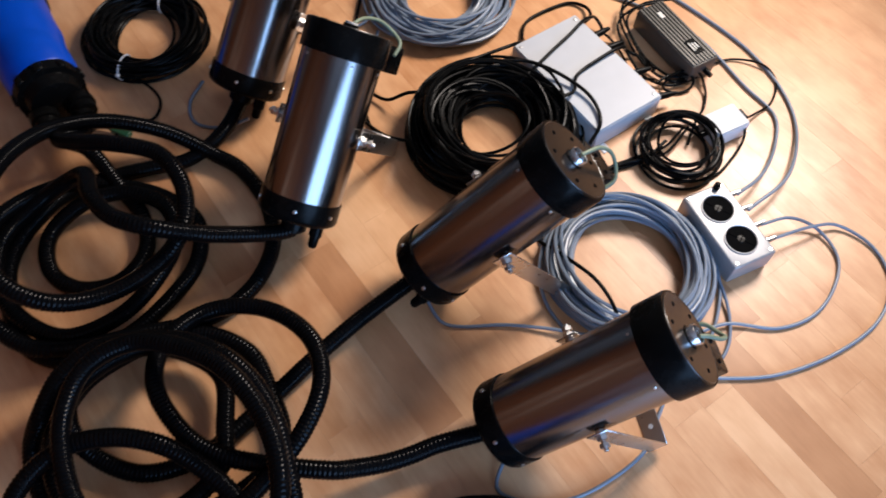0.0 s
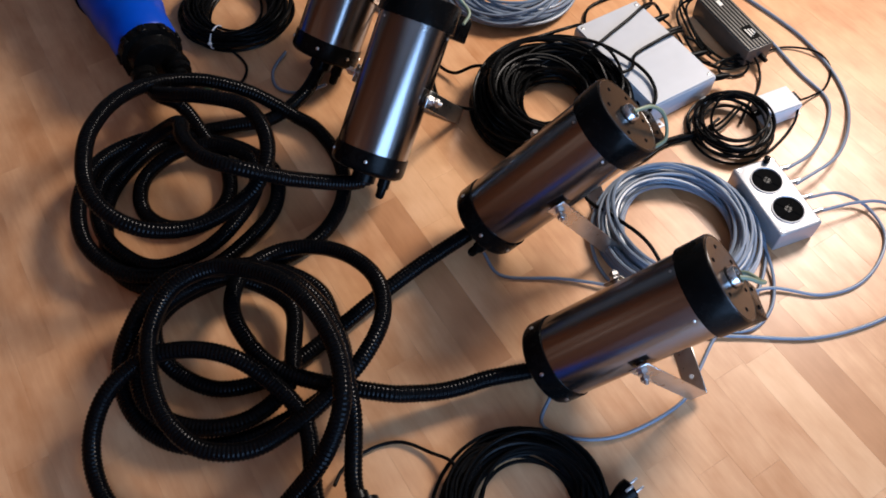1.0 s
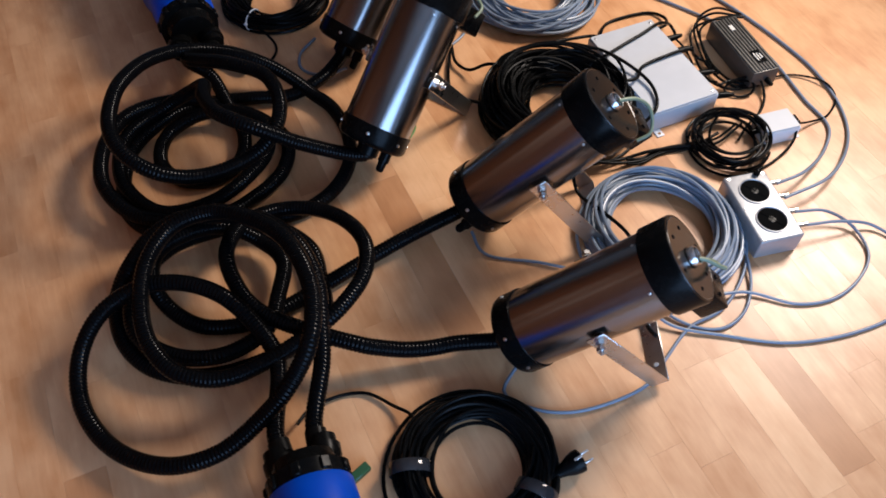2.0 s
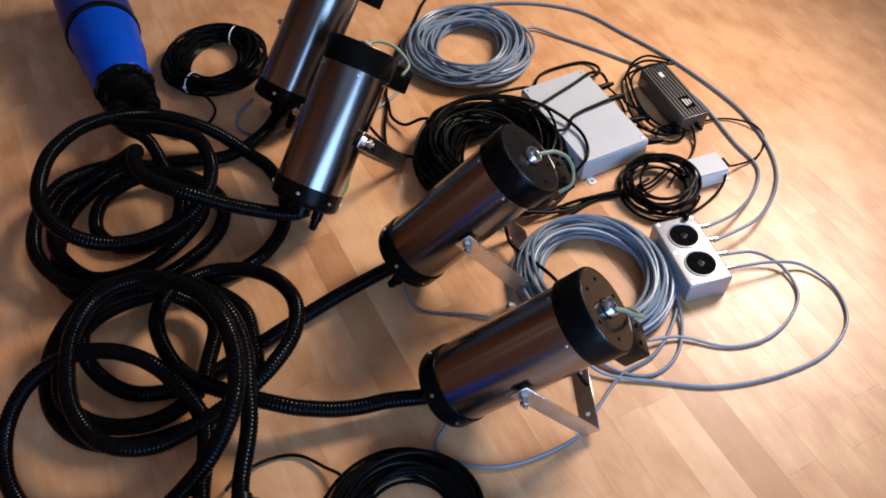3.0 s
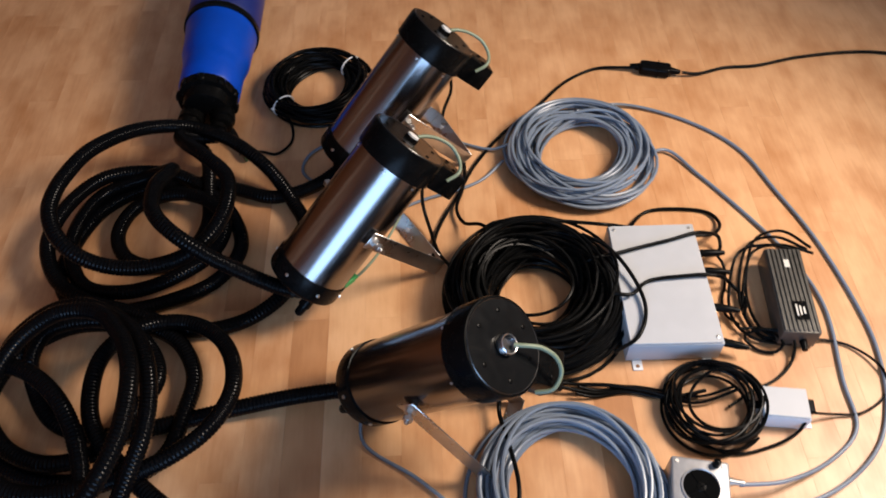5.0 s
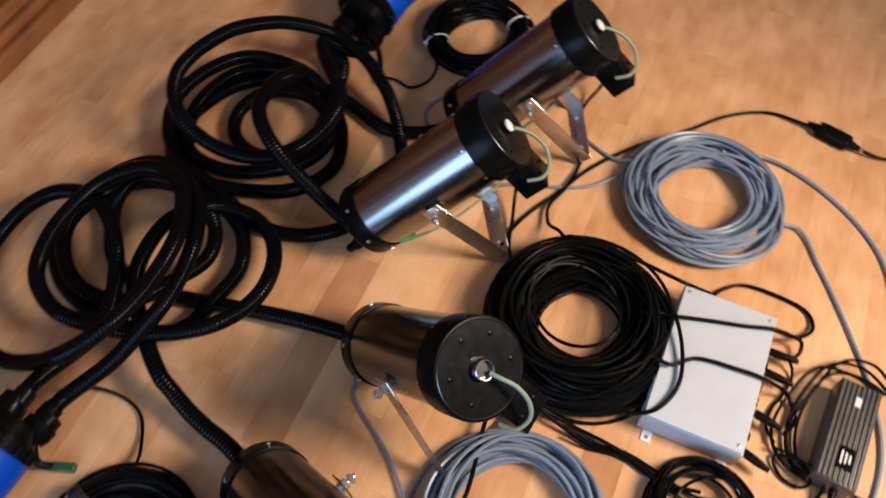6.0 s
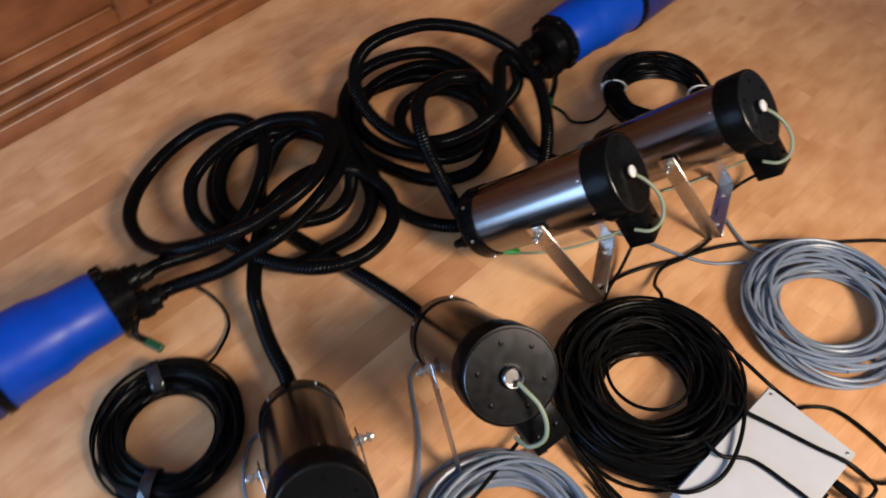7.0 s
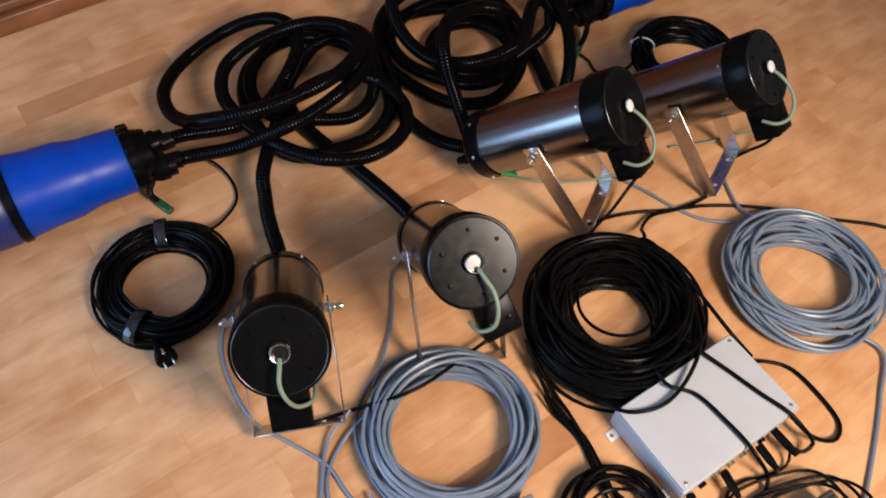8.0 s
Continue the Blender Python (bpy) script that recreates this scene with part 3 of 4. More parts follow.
# ---- coils ----
def coil(name, x, y, run, radius, mat, label, ties=(), turn=0.0, tie_mat=None, loose=3):
    t = thing(name, pose(x, y, 0, 0, 0, turn), label, "cable coil", "cable coils")
    part("cable", sweep("cable", run, radius, mat, 7), None, t)
    far_out = np.abs(run[:, :2]).max()
    lift = run[:, 2].max()
    rng = random.Random(int(1000 * (x + 2 * y)))
    for k in range(loose):
        big = far_out * rng.uniform(0.62, 0.97)
        dx, dy = rng.uniform(-0.022, 0.022), rng.uniform(-0.022, 0.022)
        wob, ph = rng.uniform(0.02, 0.06), rng.uniform(0, 6.28)
        ring = []
        for i in range(49):
            a = 2 * math.pi * i / 48
            r = big * (1 + wob * math.sin(2 * a + ph))
            reach = math.hypot(r * math.cos(a) + dx, r * math.sin(a) + dy)
            over = max(0.0, 1 - abs(reach / far_out - 0.72) / 0.34)
            ring.append((r * math.cos(a) + dx, r * math.sin(a) + dy, radius * 1.2 + lift * min(1.0, 1.5 * over)))
        part("loose_turn", sweep("loose_turn", ring, radius, mat, 7), None, t)
    for ang, mid, wide, high in ties:
        ring = [(math.cos(a) * wide, 0, high * 0.5 + math.sin(a) * high * 0.56) for a in (2 * math.pi * k / 20 for k in range(21))]
        m = pose(0, 0, 0, 0, 0, ang) @ pose(mid, 0, 0.002)
        if tie_mat is GLASSY:
            tape = bmesh.new()
            loops = []
            for y, grow in ((-0.013, 1.0), (-0.012, 1.02), (0.012, 1.02), (0.013, 1.0), (0.012, 0.985), (-0.012, 0.985)):
                loops.append([tape.verts.new(m @ Vector((q[0] * grow, y, high * 0.5 + (q[2] - high * 0.5) * grow))) for q in ring[:-1]])
            for a, b in zip(loops, loops[1:] + loops[:1]):
                for j in range(20):
                    tape.faces.new((a[j], a[(j + 1) % 20], b[(j + 1) % 20], b[j]))
            part("tape", tape, GLASSY, t, "clear glossy tape band")
        else:
            tie = part("tie", sweep("tie", [tuple(m @ Vector(q)) for q in ring], 0.0023, tie_mat or RUBBER, 6), None, t)
            part("tie_head", box((0.009, 0.011, 0.008), (wide, 0, high * 0.62), 0.002, 1, m), tie_mat or RUBBER, tie)
    return t


coil("grey_cable_coil", 0.334, 0.909, winding(0.119, 0.190, 0.058, 28, 0.0043, 3, 1.0, 44, 0.008), 0.0043, GREY, "blue-grey cable wound in a ring on the parquet")
coil("grey_cable_coil", -0.099, 1.733, winding(0.100, 0.202, 0.06, 30, 0.0043, 5, 1.0, 44, 0.011), 0.0043, GREY, "loosely wound blue-grey cable ring with trailing ends")
big = coil("black_cable_coil", 0.041, 1.265, winding(0.086, 0.215, 0.105, 110, 0.0040, 8), 0.0040, RUBBER, "thick ring of thin black cable leaning on a grey box")
stray = [(-0.018 + 0.098 * math.cos(radians(a)), 0.004 + 0.085 * math.sin(radians(a)), 0.030 + 0.055 * (0.5 + 0.5 * math.cos(radians(a - 20)))) for a in range(20, 385, 12)]
part("loose_turn", sweep("loose_turn", spline(stray, 0.01), 0.0040, RUBBER, 7), None, big)
coil("black_cable_coil", 0.004, 0.238, winding(0.100, 0.158, 0.055, 44, 0.0040, 11, 0.95, 44, 0.011), 0.0040, RUBBER, "black mains cable ring with a two-pin plug", ((-163, 0.128, 0.042, 0.054), (-14, 0.130, 0.042, 0.054)), 0, GLASSY)
coil("black_cable_coil", -0.854, 1.549, winding(0.092, 0.152, 0.055, 34, 0.0040, 13, 1.0, 44, 0.010), 0.0040, RUBBER, "black cable ring with a white tie beside the blue plug", ((-104, 0.122, 0.034, 0.052), (79, 0.122, 0.034, 0.052)), 0, WHITE)
coil("black_cable_coil", 0.498, 1.238, winding(0.072, 0.108, 0.05, 8, 0.0036, 17), 0.0036, RUBBER, "small loose loops of thin black cable beside a pale box")


# ---- boxes ----
ctl = thing("control_box", pose(0.274, 1.439, 0, 0, 0, -54), "flat pale grey metal control box with cables plugged in", "control box")
part("case", box((0.335, 0.208, 0.062), (0, 0, 0.033), 0.003, 2), ENAMEL, ctl)
part("cover", box((0.331, 0.204, 0.004), (0, 0, 0.067), 0.0015, 1), ENAMEL, ctl)
for sx in (-1, 1):
    for sy in (-1, 1):
        part("screw", lathe([(0.068, 0.0042), (0.0705, 0.0038), (0.0710, 0.002)], 10, pose(sx * 0.152, sy * 0.09, 0, 0, -90, 0)), CHROME, ctl)
for sy in (-0.078, 0.078):
    tab = part("mounting_tab", box((0.026, 0.022, 0.003), (0.179, sy, 0.0016), 0.001, 1), WHITE, ctl)
    part("hole", lathe([(0.0032, 0.0045), (0.0037, 0.0042)], 12, pose(0.182, sy, 0, 0, -90, 0)), JOINT, tab)
for k, sx in enumerate((-0.10, -0.06, -0.005, 0.03, 0.07, 0.11)):
    part("socket", lathe([(0.102, 0.009), (0.112, 0.009), (0.1125, 0.006)], 14, pose(sx, 0, 0.036, 0, 0, 90)), CAP if k in (0, 1, 5) else BRASS, ctl)

for k, sx in enumerate((-0.10, -0.06, 0.03, 0.11)):
    part("plug_boot", lathe([(0.112, 0.0085), (0.118, 0.0095), (0.150, 0.0090), (0.172, 0.0052)], 14, pose(sx, 0, 0.036, 0, 0, 90 - 6 * k)), RUBBER, ctl, "black rubber plug boot")

twin = thing("twin_fan_box", pose(0.563, 0.997, 0, 0, 0, -64), "cast aluminium box with two round black vents and cables", "junction box")
shell = box((0.205, 0.112, 0.064), (0, 0, 0.034), 0.005, 3)
part("case", shell, CAST, twin)
for sx in (-1, 1):
    ring = part("vent_rim", lathe([(0.0655, 0.0385), (0.0685, 0.0385), (0.0690, 0.0360), (0.0672, 0.0345)], 40, pose(sx * 0.0445, 0, 0, 0, -90, 0), caps=False), CAST, twin)
    part("vent", lathe([(0.0650, 0.0350), (0.0673, 0.0350)], 36, pose(sx * 0.0445, 0, 0, 0, -90, 0)), PIT, ring, "black round vent")
    part("hub", lathe([(0.0670, 0.010), (0.0682, 0.009), (0.0685, 0.006)], 20, pose(sx * 0.0445, 0, 0, 0, -90, 0)), CAP, ring)
    for a in (35, 125):
        part("bar", box((0.068, 0.003, 0.0012), (0, 0, 0.0680), 0.0004, 1, pose(sx * 0.0445, 0, 0, 0, 0, a)), PIT, ring)
for sx in (-0.092, 0.0, 0.092):
    for sy in (-0.045, 0.045):
        part("screw", lathe([(0.0655, 0.0045), (0.0675, 0.0040)], 10, pose(sx, sy, 0, 0, -90, 0)), CHROME, twin)
for sx in (-0.072, -0.028, 0.020, 0.064):
    gl = part("cable_gland", lathe([(0.055, 0.0085), (0.066, 0.0085), (0.0665, 0.0065), (0.088, 0.0060)], 12, pose(sx, 0, 0.046, 0, 0, 90)), CHROME, twin, "bright metal cable gland")
part("switch", lathe([(0.066, 0.008), (0.080, 0.0075), (0.082, 0.004)], 14, pose(-0.094, 0.03, 0, 0, -90, 0)), CAP, twin)

brick = thing("power_supply", pose(0.525, 1.585, 0, 0, 0, -58.5), "dark grey finned power supply brick standing on parquet", "power supply")
part("case", box((0.232, 0.084, 0.060), (0, 0, 0.034), 0.004, 2), BRICK_GREY, brick)
for k in range(8):
    part("fin", box((0.226, 0.0070, 0.004), (0, -0.035 + k * 0.010, 0.0650), 0.001, 1), BRICK_GREY, brick)
part("label_plate", box((0.05, 0.03, 0.001), (0.06, 0.005, 0.0676)), CAP, brick)
for k in range(3):
    part("print_bar", box((0.030 - 0.006 * k, 0.004, 0.0006), (0.06, -0.003 + k * 0.008, 0.0685)), BARS, brick)
part("print_bar", box((0.022, 0.012, 0.0006), (-0.07, 0.0, 0.0676)), BARS, brick)
part("lead_boot", lathe([(0.110, 0.009), (0.140, 0.006)], 12, pose(0, 0.01, 0.03)), RUBBER, brick)

sm = thing("small_box", pose(0.614, 1.313, 0, 0, 0, 29), "small pale plastic connection box with cable leads", "junction box")
part("case", box((0.098, 0.072, 0.046), (0, 0, 0.0235), 0.003, 2), WHITE, sm)
part("lid", box((0.094, 0.068, 0.004), (0, 0, 0.0485), 0.0015, 1), ENAMEL, sm)
part("lead_socket", box((0.014, 0.030, 0.014), (0.055, 0.0, 0.036), 0.002, 1, pose(0, 0, 0, 0, 0, 0)), CAP, sm)
part("cable_gland", lathe([(-0.072, 0.008), (-0.047, 0.009)], 12, pose(0, 0, 0.028)), CAP, sm)
part("mounting_tab", box((0.018, 0.016, 0.003), (0.055, -0.024, 0.0016), 0.001, 1), WHITE, sm)

inl = thing("inline_plug", pose(-0.083, 2.164, 0, 0, 0, 22), "black inline mains coupling lying on parquet", "coupling")
part("body", box((0.092, 0.042, 0.032), (0, 0, 0.0172), 0.010, 3), RUBBER, inl)
part("seam", box((0.003, 0.0432, 0.0325), (0.008, 0, 0.0172), 0.0008, 1), PIT, inl)
for s in (-1, 1):
    part("boot", lathe([(0.040, 0.0125), (0.052, 0.0105), (0.074, 0.0060)], 14, pose(0, 0, 0.0172, 0, 0, 90 - 90 * s)), RUBBER, inl)

plug = thing("mains_plug", pose(0.200, 0.283, 0, 0, 0, 38), "black two-pin mains plug at the cable end", "plug")
raised = pose(0, 0, 0.0285, 0, -14, 0)
part("body", lathe([(-0.066, 0.006), (-0.044, 0.011), (-0.030, 0.014), (-0.012, 0.021), (0.0, 0.0235), (0.010, 0.0235), (0.012, 0.0215)], 24, raised), RUBBER, plug)
part("face", lathe([(0.0115, 0.0175), (0.0140, 0.0170)], 20, raised), CAP, plug)
for s in (-1, 1):
    part("pin", lathe([(0.012, 0.0024), (0.031, 0.0024), (0.0325, 0.0012)], 10, raised @ pose(0, s * 0.0095, 0)), CHROME, plug)
    part("earth_clip", box((0.018, 0.005, 0.002), (0.006, 0, s * 0.0235), 0.0005, 1, raised), CHROME, plug)

board = thing("buff_board", ROOM @ pose(1.155, 2.653, 0, 0, 0, 0), "grey-buff board box standing on the parquet", "box")
part("body", box((0.50, 0.50, 0.16), (0, 0, 0.082), 0.006, 2), CARD, board)
part("edge_strip", box((0.506, 0.506, 0.014), (0, 0, 0.0072), 0.003, 1), STRAP, board, "silver foot strip")
# thin added sheet that makes the board's left face darker
part("dark_side_sheet", box((0.012, 0.47, 0.142), (-0.257, 0.012, 0.087), 0.002, 1), BRICK_GREY, board, "dark grey sheet over the left side")


# ---- loose cables ----
cable("grey_cable", [(0.037, 1.769, 0.03), (0.084, 1.883, 0.012), (0.191, 1.854, 0.006), (0.361, 1.787, 0.006), (0.491, 1.722, 0.006), (0.601, 1.632, 0.006), (0.703, 1.460, 0.006), (0.761, 1.367, 0.006), (0.743, 1.272, 0.01), (0.676, 1.156, 0.035), (0.604, 1.092, 0.047)], 0.0044, GREY, "blue-grey cable lying in a wide arc on the parquet", group="loose cables")
cable("grey_cable", [(-0.182, 1.867, 0.03), (-0.100, 1.976, 0.012), (0.071, 2.024, 0.006), (0.241, 2.003, 0.006), (0.382, 1.911, 0.006), (0.517, 1.815, 0.006), (0.661, 1.678, 0.006), (0.736, 1.586, 0.006), (0.797, 1.455, 0.006), (0.809, 1.334, 0.008), (0.742, 1.159, 0.035), (0.622, 1.049, 0.047)], 0.0044, GREY, "blue-grey cable lying in a wide arc on the parquet", group="loose cables")
cable("grey_cable", [(0.644, 1.010, 0.047), (0.724, 1.039, 0.035), (0.794, 1.024, 0.012), (0.827, 0.955, 0.006), (0.800, 0.875, 0.006), (0.737, 0.804, 0.006), (0.653, 0.771, 0.006), (0.543, 0.777, 0.01), (0.469, 0.749, 0.018)], 0.0039, GREY, "blue-grey cable looping from the twin vent box", group="loose cables")
cable("grey_cable", [(0.669, 0.975, 0.047), (0.762, 1.015, 0.035), (0.845, 1.037, 0.012), (0.916, 0.985, 0.006), (0.934, 0.898, 0.006), (0.886, 0.803, 0.006), (0.780, 0.723, 0.006), (0.629, 0.663, 0.006), (0.488, 0.652, 0.006), (0.367, 0.652, 0.012), (0.301, 0.692, 0.03)], 0.0039, GREY, "blue-grey cable looping from the twin vent box", group="loose cables")
cable("grey_cable", [(0.056, 0.485, 0.02), (0.035, 0.413, 0.006), (0.093, 0.390, 0.006), (0.173, 0.396, 0.006), (0.260, 0.438, 0.006), (0.334, 0.499, 0.006), (0.368, 0.569, 0.006), (0.415, 0.657, 0.006), (0.483, 0.717, 0.008), (0.525, 0.803, 0.010), (0.540, 0.892, 0.012), (0.523, 0.975, 0.02), (0.475, 1.034, 0.03), (0.400, 1.068, 0.04)], 0.0039, GREY, "blue-grey lead curving under a steel projector", group="loose cables")
cable("grey_cable", [(-0.109, 0.800, 0.03), (-0.072, 0.760, 0.006), (0.066, 0.761, 0.006), (0.170, 0.750, 0.012), (0.242, 0.734, 0.02)], 0.0039, GREY, "blue-grey lead from a steel projector to a coil", group="loose cables")
cable("grey_cable", [(0.259, 0.747, 0.03), (0.301, 0.727, 0.02), (0.355, 0.686, 0.008), (0.429, 0.660, 0.006), (0.489, 0.671, 0.006), (0.535, 0.724, 0.006), (0.550, 0.803, 0.008), (0.535, 0.882, 0.02), (0.502, 0.951, 0.035)], 0.0039, GREY, "blue-grey lead trailing from a grey coil", group="loose cables")
cable("grey_cable", [(-0.396, 1.308, 0.006), (-0.359, 1.377, 0.006), (-0.303, 1.457, 0.006), (-0.270, 1.524, 0.006), (-0.259, 1.605, 0.012)], 0.0042, GREY, "blue-grey lead under a projector", group="loose cables")
cable("grey_cable", [(-0.428, 1.599, 0.006), (-0.362, 1.610, 0.006), (-0.305, 1.626, 0.012), (-0.268, 1.656, 0.03)], 0.0042, GREY, "blue-grey lead from a projector to a coil", group="loose cables")
cable("grey_cable", [(-0.547, 1.263, 0.05), (-0.586, 1.260, 0.03), (-0.649, 1.267, 0.006), (-0.690, 1.283, 0.006), (-0.711, 1.340, 0.006), (-0.691, 1.414, 0.006)], 0.0042, GREY, "blue-grey lead looping behind a projector", group="loose cables")
cable("black_cable", [(-0.363, 0.244, 0.03), (-0.354, 0.280, 0.02), (-0.307, 0.330, 0.006), (-0.249, 0.350, 0.006), (-0.183, 0.331, 0.012), (-0.140, 0.310, 0.03), (-0.112, 0.256, 0.04)], 0.0038, RUBBER, "thin black lead from blue plug to cable ring", group="loose cables")
cable("black_cable", [(-0.866, 1.226, 0.015), (-0.828, 1.271, 0.008), (-0.789, 1.289, 0.006), (-0.785, 1.347, 0.006), (-0.837, 1.403, 0.006), (-0.888, 1.418, 0.02), (-0.930, 1.453, 0.03)], 0.0038, RUBBER, "thin black lead from blue plug to cable ring", group="loose cables")
cable("black_cable", [(0.123, 1.062, 0.05), (0.213, 1.100, 0.02), (0.276, 1.135, 0.006), (0.323, 1.174, 0.006), (0.387, 1.199, 0.008), (0.447, 1.225, 0.02)], 0.0046, RUBBER, "black lead from the cable ring to small loops", group="loose cables")
cable("black_cable", [(0.144, 1.069, 0.04), (0.221, 1.121, 0.012), (0.289, 1.162, 0.014), (0.355, 1.193, 0.014), (0.413, 1.211, 0.02), (0.466, 1.263, 0.02)], 0.0046, RUBBER, "black lead from the cable ring to small loops", group="loose cables")
cable("black_cable", [(-0.224, 1.230, 0.02), (-0.263, 1.294, 0.006), (-0.282, 1.365, 0.006), (-0.291, 1.431, 0.006), (-0.315, 1.547, 0.006), (-0.317, 1.696, 0.006), (-0.294, 1.842, 0.006), (-0.277, 1.989, 0.006), (-0.232, 2.084, 0.006), (-0.168, 2.123, 0.012), (-0.126, 2.141, 0.018)], 0.0046, RUBBER, "black mains lead running over the parquet to a coupling", group="loose cables")
cable("black_cable", [(-0.009, 2.193, 0.018), (0.026, 2.221, 0.01), (0.081, 2.296, 0.006), (0.154, 2.355, 0.006), (0.247, 2.464, 0.006), (0.413, 2.602, 0.006), (0.619, 2.679, 0.006)], 0.0046, RUBBER, "black lead from coupling across the parquet", group="loose cables")
cable("black_cable", [(-0.516, 1.734, 0.09), (-0.507, 1.721, 0.05), (-0.501, 1.676, 0.015), (-0.466, 1.619, 0.008), (-0.417, 1.584, 0.006), (-0.358, 1.559, 0.006), (-0.296, 1.468, 0.012), (-0.266, 1.393, 0.014), (-0.223, 1.362, 0.02), (-0.168, 1.353, 0.06), (-0.120, 1.345, 0.07)], 0.0046, RUBBER, "black lead from a projector to the mains lead", group="loose cables")
cable("black_cable", [(-0.346, 1.360, 0.1), (-0.330, 1.336, 0.05), (-0.278, 1.295, 0.02), (-0.221, 1.249, 0.02), (-0.154, 1.210, 0.05), (-0.107, 1.175, 0.08)], 0.0046, RUBBER, "black lead from a projector to the black ring", group="loose cables")
cable("black_cable", [(0.106, 1.012, 0.05), (0.127, 0.971, 0.03), (0.190, 0.909, 0.05), (0.254, 0.840, 0.065), (0.287, 0.774, 0.06), (0.298, 0.705, 0.03), (0.320, 0.636, 0.015), (0.337, 0.604, 0.03)], 0.0046, RUBBER, "black lead crossing over a grey coil between projectors", group="loose cables")
cable("black_cable", [(0.089, 1.371, 0.055), (0.110, 1.388, 0.085), (0.148, 1.438, 0.08), (0.188, 1.492, 0.076), (0.239, 1.554, 0.076), (0.277, 1.605, 0.075), (0.303, 1.635, 0.06), (0.324, 1.663, 0.03), (0.340, 1.638, 0.02), (0.324, 1.607, 0.03), (0.292, 1.582, 0.036)], 0.0046, RUBBER, "black lead lying across the grey box", group="loose cables")
cable("black_cable", [(0.170, 1.312, 0.055), (0.194, 1.327, 0.088), (0.233, 1.353, 0.085), (0.246, 1.412, 0.077), (0.307, 1.471, 0.077), (0.349, 1.504, 0.077), (0.377, 1.524, 0.068), (0.400, 1.557, 0.02), (0.446, 1.536, 0.015), (0.460, 1.482, 0.034)], 0.0046, RUBBER, "black lead lying across the grey box", group="loose cables")
cable("black_cable", [(0.129, 1.574, 0.012), (0.126, 1.614, 0.008), (0.138, 1.662, 0.006), (0.197, 1.712, 0.006), (0.268, 1.744, 0.006), (0.306, 1.722, 0.012), (0.308, 1.664, 0.03), (0.267, 1.625, 0.036)], 0.0046, RUBBER, "black lead looping beside the grey box", group="loose cables")
cable("black_cable", [(-0.106, 1.298, 0.06), (-0.138, 1.334, 0.09), (-0.067, 1.400, 0.1), (0.008, 1.457, 0.085), (0.094, 1.514, 0.073), (0.126, 1.569, 0.03)], 0.0046, RUBBER, "black lead from cable ring to the grey box", group="loose cables")
cable("black_cable", [(0.062, 1.432, 0.1), (0.129, 1.436, 0.095), (0.220, 1.395, 0.085), (0.278, 1.337, 0.08), (0.294, 1.267, 0.075), (0.267, 1.215, 0.06)], 0.0046, RUBBER, "black lead looping over the corner of the grey box", group="loose cables")
cable("black_cable", [(0.514, 1.727, 0.05), (0.438, 1.722, 0.05), (0.394, 1.688, 0.03), (0.408, 1.594, 0.02), (0.453, 1.507, 0.012), (0.512, 1.468, 0.01), (0.571, 1.490, 0.012)], 0.0036, RUBBER, "black lead bundled beside the power supply", group="loose cables")
cable("black_cable", [(0.530, 1.724, 0.05), (0.454, 1.704, 0.05), (0.411, 1.672, 0.03), (0.425, 1.578, 0.02), (0.467, 1.491, 0.012), (0.527, 1.463, 0.01), (0.578, 1.483, 0.012)], 0.0036, RUBBER, "black lead bundled beside the power supply", group="loose cables")
cable("black_cable", [(0.502, 1.714, 0.05), (0.426, 1.684, 0.05), (0.384, 1.652, 0.03), (0.398, 1.559, 0.02), (0.442, 1.474, 0.012), (0.500, 1.452, 0.01), (0.565, 1.474, 0.012)], 0.0036, RUBBER, "black lead bundled beside the power supply", group="loose cables")
cable("black_cable", [(0.520, 1.737, 0.05), (0.444, 1.748, 0.05), (0.401, 1.714, 0.03), (0.416, 1.618, 0.02), (0.458, 1.530, 0.012), (0.519, 1.481, 0.01), (0.574, 1.502, 0.012)], 0.0036, RUBBER, "black lead bundled beside the power supply", group="loose cables")
cable("black_cable", [(0.467, 1.451, 0.02), (0.509, 1.480, 0.02), (0.560, 1.464, 0.03), (0.557, 1.447, 0.01), (0.521, 1.431, 0.006), (0.482, 1.444, 0.012), (0.522, 1.479, 0.03), (0.574, 1.487, 0.03), (0.593, 1.444, 0.012), (0.583, 1.387, 0.006), (0.551, 1.330, 0.006), (0.523, 1.262, 0.01)], 0.0036, RUBBER, "thin black loops beneath the power supply", group="loose cables")
cable("black_cable", [(0.591, 1.494, 0.02), (0.631, 1.536, 0.008), (0.690, 1.556, 0.006), (0.763, 1.533, 0.012), (0.788, 1.486, 0.006), (0.760, 1.408, 0.006), (0.714, 1.369, 0.012), (0.667, 1.327, 0.036)], 0.003, RUBBER, "thin black wire from power supply to pale box", group="loose cables")
cable("black_cable", [(0.667, 1.319, 0.04), (0.661, 1.277, 0.02), (0.629, 1.227, 0.006), (0.574, 1.170, 0.006), (0.520, 1.154, 0.008), (0.464, 1.164, 0.012), (0.419, 1.214, 0.02)], 0.0036, RUBBER, "black lead from pale box round small loops", group="loose cables")
cable("black_cable", [(0.512, 1.299, 0.03), (0.461, 1.248, 0.012), (0.393, 1.221, 0.006), (0.325, 1.188, 0.006), (0.272, 1.139, 0.008), (0.237, 1.119, 0.02)], 0.0036, RUBBER, "paired black lead from small loops to the black ring", group="loose cables")
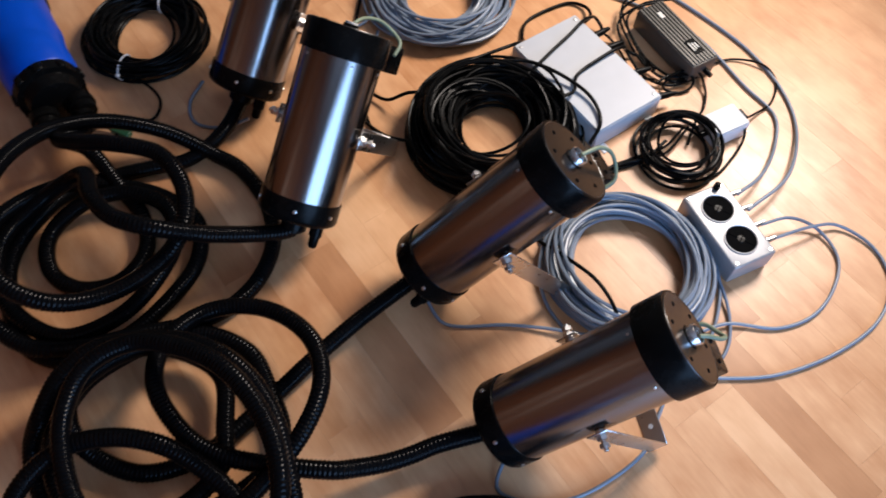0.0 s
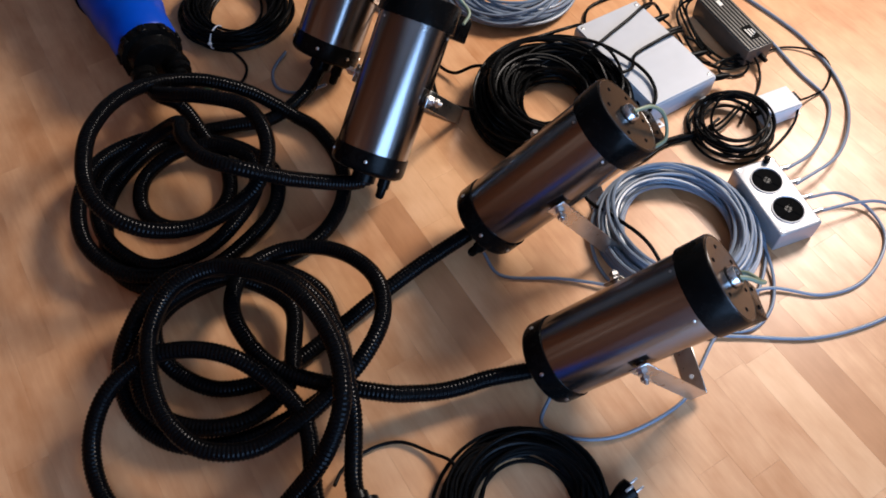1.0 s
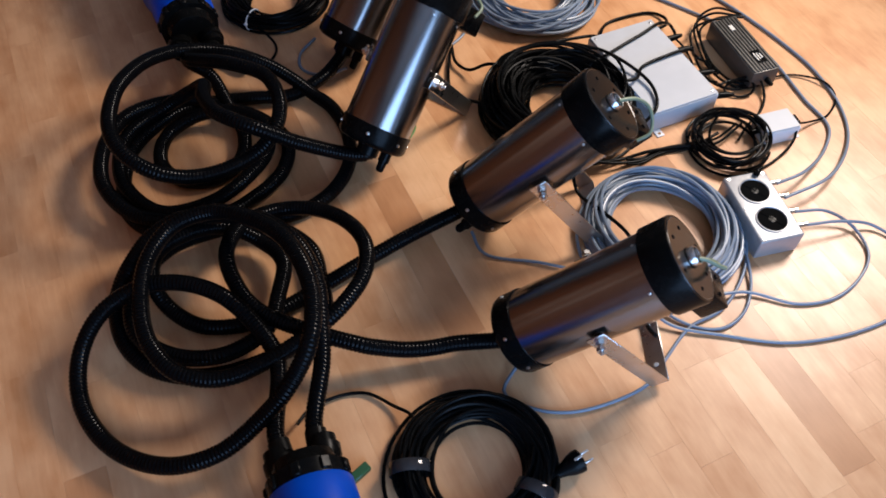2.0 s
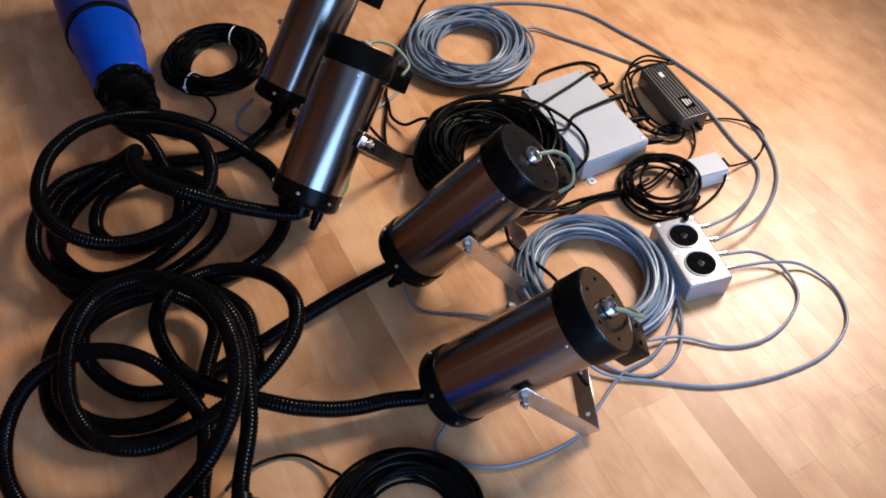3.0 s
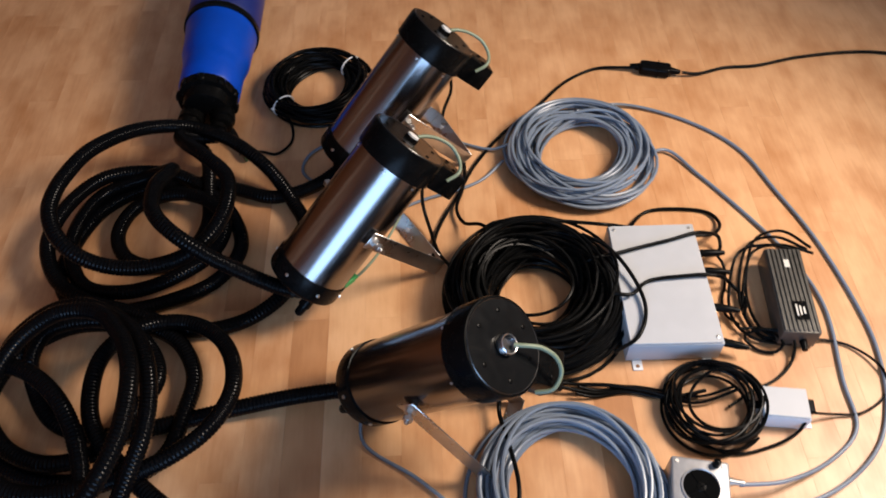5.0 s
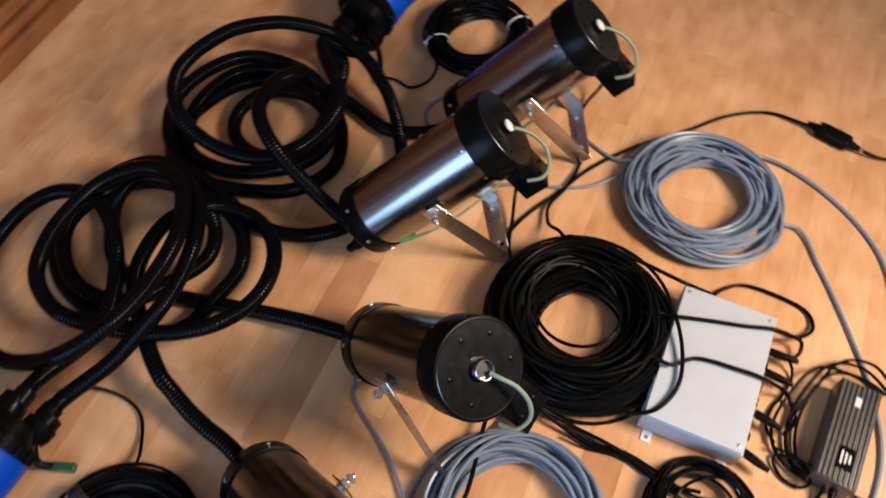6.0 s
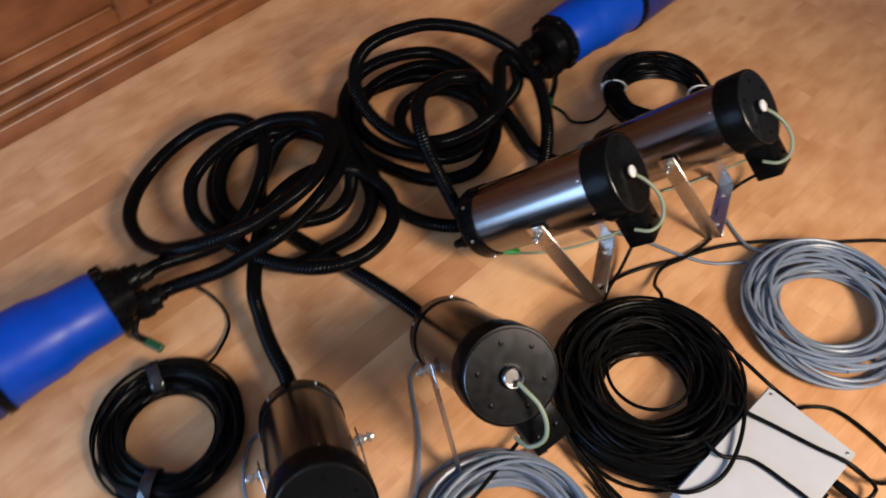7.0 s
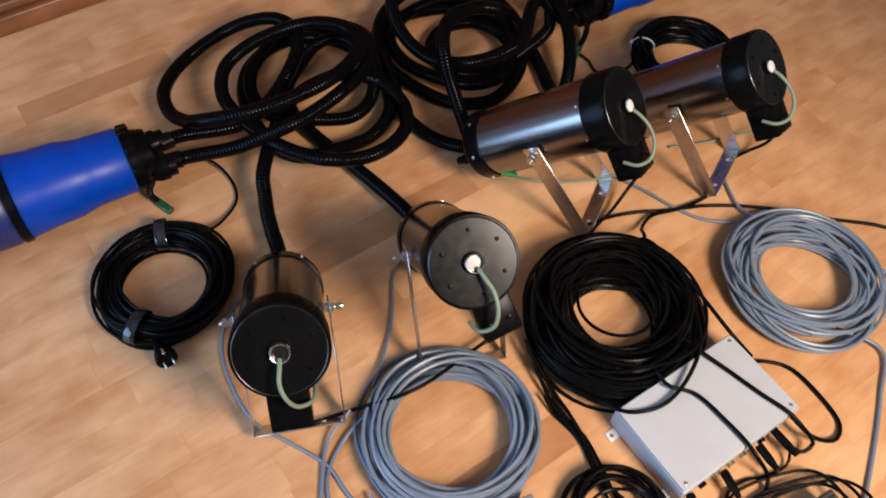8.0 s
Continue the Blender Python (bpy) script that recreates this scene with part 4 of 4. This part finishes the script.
cable("black_cable", [(0.525, 1.302, 0.03), (0.463, 1.231, 0.012), (0.394, 1.204, 0.006), (0.326, 1.172, 0.006), (0.273, 1.122, 0.008), (0.240, 1.102, 0.02)], 0.0036, RUBBER, "paired black lead from small loops to the black ring", group="loose cables")
cable("black_cable", [(0.336, 1.613, 0.03), (0.364, 1.608, 0.01), (0.391, 1.556, 0.006), (0.401, 1.514, 0.006), (0.427, 1.475, 0.01), (0.462, 1.461, 0.02)], 0.0034, RUBBER, "thin black lead looping from the grey box", group="loose cables")
cable("green_cable", [(-0.366, 1.335, 0.07), (-0.352, 1.270, 0.050), (-0.322, 1.140, 0.058), (-0.306, 1.040, 0.090), (-0.312, 1.000, 0.100), (-0.338, 0.972, 0.104)], 0.0034, EARTH, "pale green earth wire under a projector", group="loose cables")
cable("green_cable", [(-0.550, 1.730, 0.07), (-0.556, 1.681, 0.03), (-0.543, 1.609, 0.01), (-0.522, 1.531, 0.006), (-0.509, 1.469, 0.006)], 0.0034, EARTH, "pale green earth wire under a projector", group="loose cables")

for gx, gy, gz, ga in ((-0.308, 1.020, 0.092, 80), (-0.60, 1.40, 0, 20)):
    gt = thing("green_terminal", pose(gx, gy, gz, 0, 0, ga), "small green terminal plug on a wire end", "terminal", "green terminals")
    part("body", box((0.030, 0.014, 0.013), (0, 0, 0.0068), 0.0015, 1), GREEN, gt)
    part("collar", box((0.010, 0.011, 0.010), (0.019, 0, 0.0060), 0.0015, 1), GREEN, gt)

# ---- parquet: strips laid along the cabinet wall ----
STRIP = 0.083
floor = tagged(new("floor"), "varnished beech strip parquet floor of the room", "floor", kind="structure")
floor.matrix_world = ROOM
rng = random.Random(42)
strip_mesh = {}


def strip_data(length, mat):
    key = (round(length, 3), mat.name)
    if key not in strip_mesh:
        bm = bmesh.new()
        w, g, b = STRIP / 2 - 0.00008, length / 2 - 0.00008, 0.00012
        lo = [bm.verts.new((sx * w, sy * g, -0.012)) for sx, sy in ((-1, -1), (1, -1), (1, 1), (-1, 1))]
        mid = [bm.verts.new((sx * w, sy * g, -b)) for sx, sy in ((-1, -1), (1, -1), (1, 1), (-1, 1))]
        hi = [bm.verts.new((sx * (w - b), sy * (g - b), 0)) for sx, sy in ((-1, -1), (1, -1), (1, 1), (-1, 1))]
        for a, c in ((lo, mid), (mid, hi)):
            for k in range(4):
                bm.faces.new((a[k], a[(k + 1) % 4], c[(k + 1) % 4], c[k]))
        bm.faces.new(hi)
        strip_mesh[key] = mesh_of("strip", bm, mat, 0)
    return strip_mesh[key]


LENGTHS = (0.34, 0.42, 0.50)
LIGHT_AT = ((0.352, 1.02), (0.435, 0.95), (0.352, 0.6), (0.767, 0.1))
DARK_AT = ((0.850, 0.0), (0.270, 0.86), (1.10, 0.35))   # the darker strips
far_bm = bmesh.new()
first_row = 0.228 - 19 * STRIP
for row in range(int((X1 - first_row) / STRIP)):
    x = first_row + (row + 0.5) * STRIP
    y = Y0 + 0.02 + rng.random() * 0.3
    box((STRIP - 0.0002, y - Y0 - 0.0012, 0.012), (x, (y + Y0) / 2 + 0.0005, -0.0062), bm=far_bm)
    while y < Y1 - 0.02:
        length = min(rng.choice(LENGTHS), Y1 - y - 0.001)
        yc = y + length / 2
        if -0.80 < x < 1.55 and -0.75 < yc < 2.3:
            marked = any(abs(x - dx) < 0.03 and abs(yc - dy) < 0.2 for dx, dy in DARK_AT)
            pale = any(abs(x - dx) < 0.03 and abs(yc - dy) < 0.24 for dx, dy in LIGHT_AT)
            mat = BEECH_PALE if pale else BEECH_DARK if marked or rng.random() < 0.02 else BEECH
            ob = part("strip", strip_data(length, mat), None, floor)
            ob.location = (x, yc, -0.0002)
        else:
            box((STRIP - 0.0002, length - 0.0002, 0.012), (x, yc, -0.0062), bm=far_bm)
        y += length
far = part("outer_strips", far_bm, BEECH, floor, "outer part of the beech parquet", 0)
tagged(far, kind="stuff")
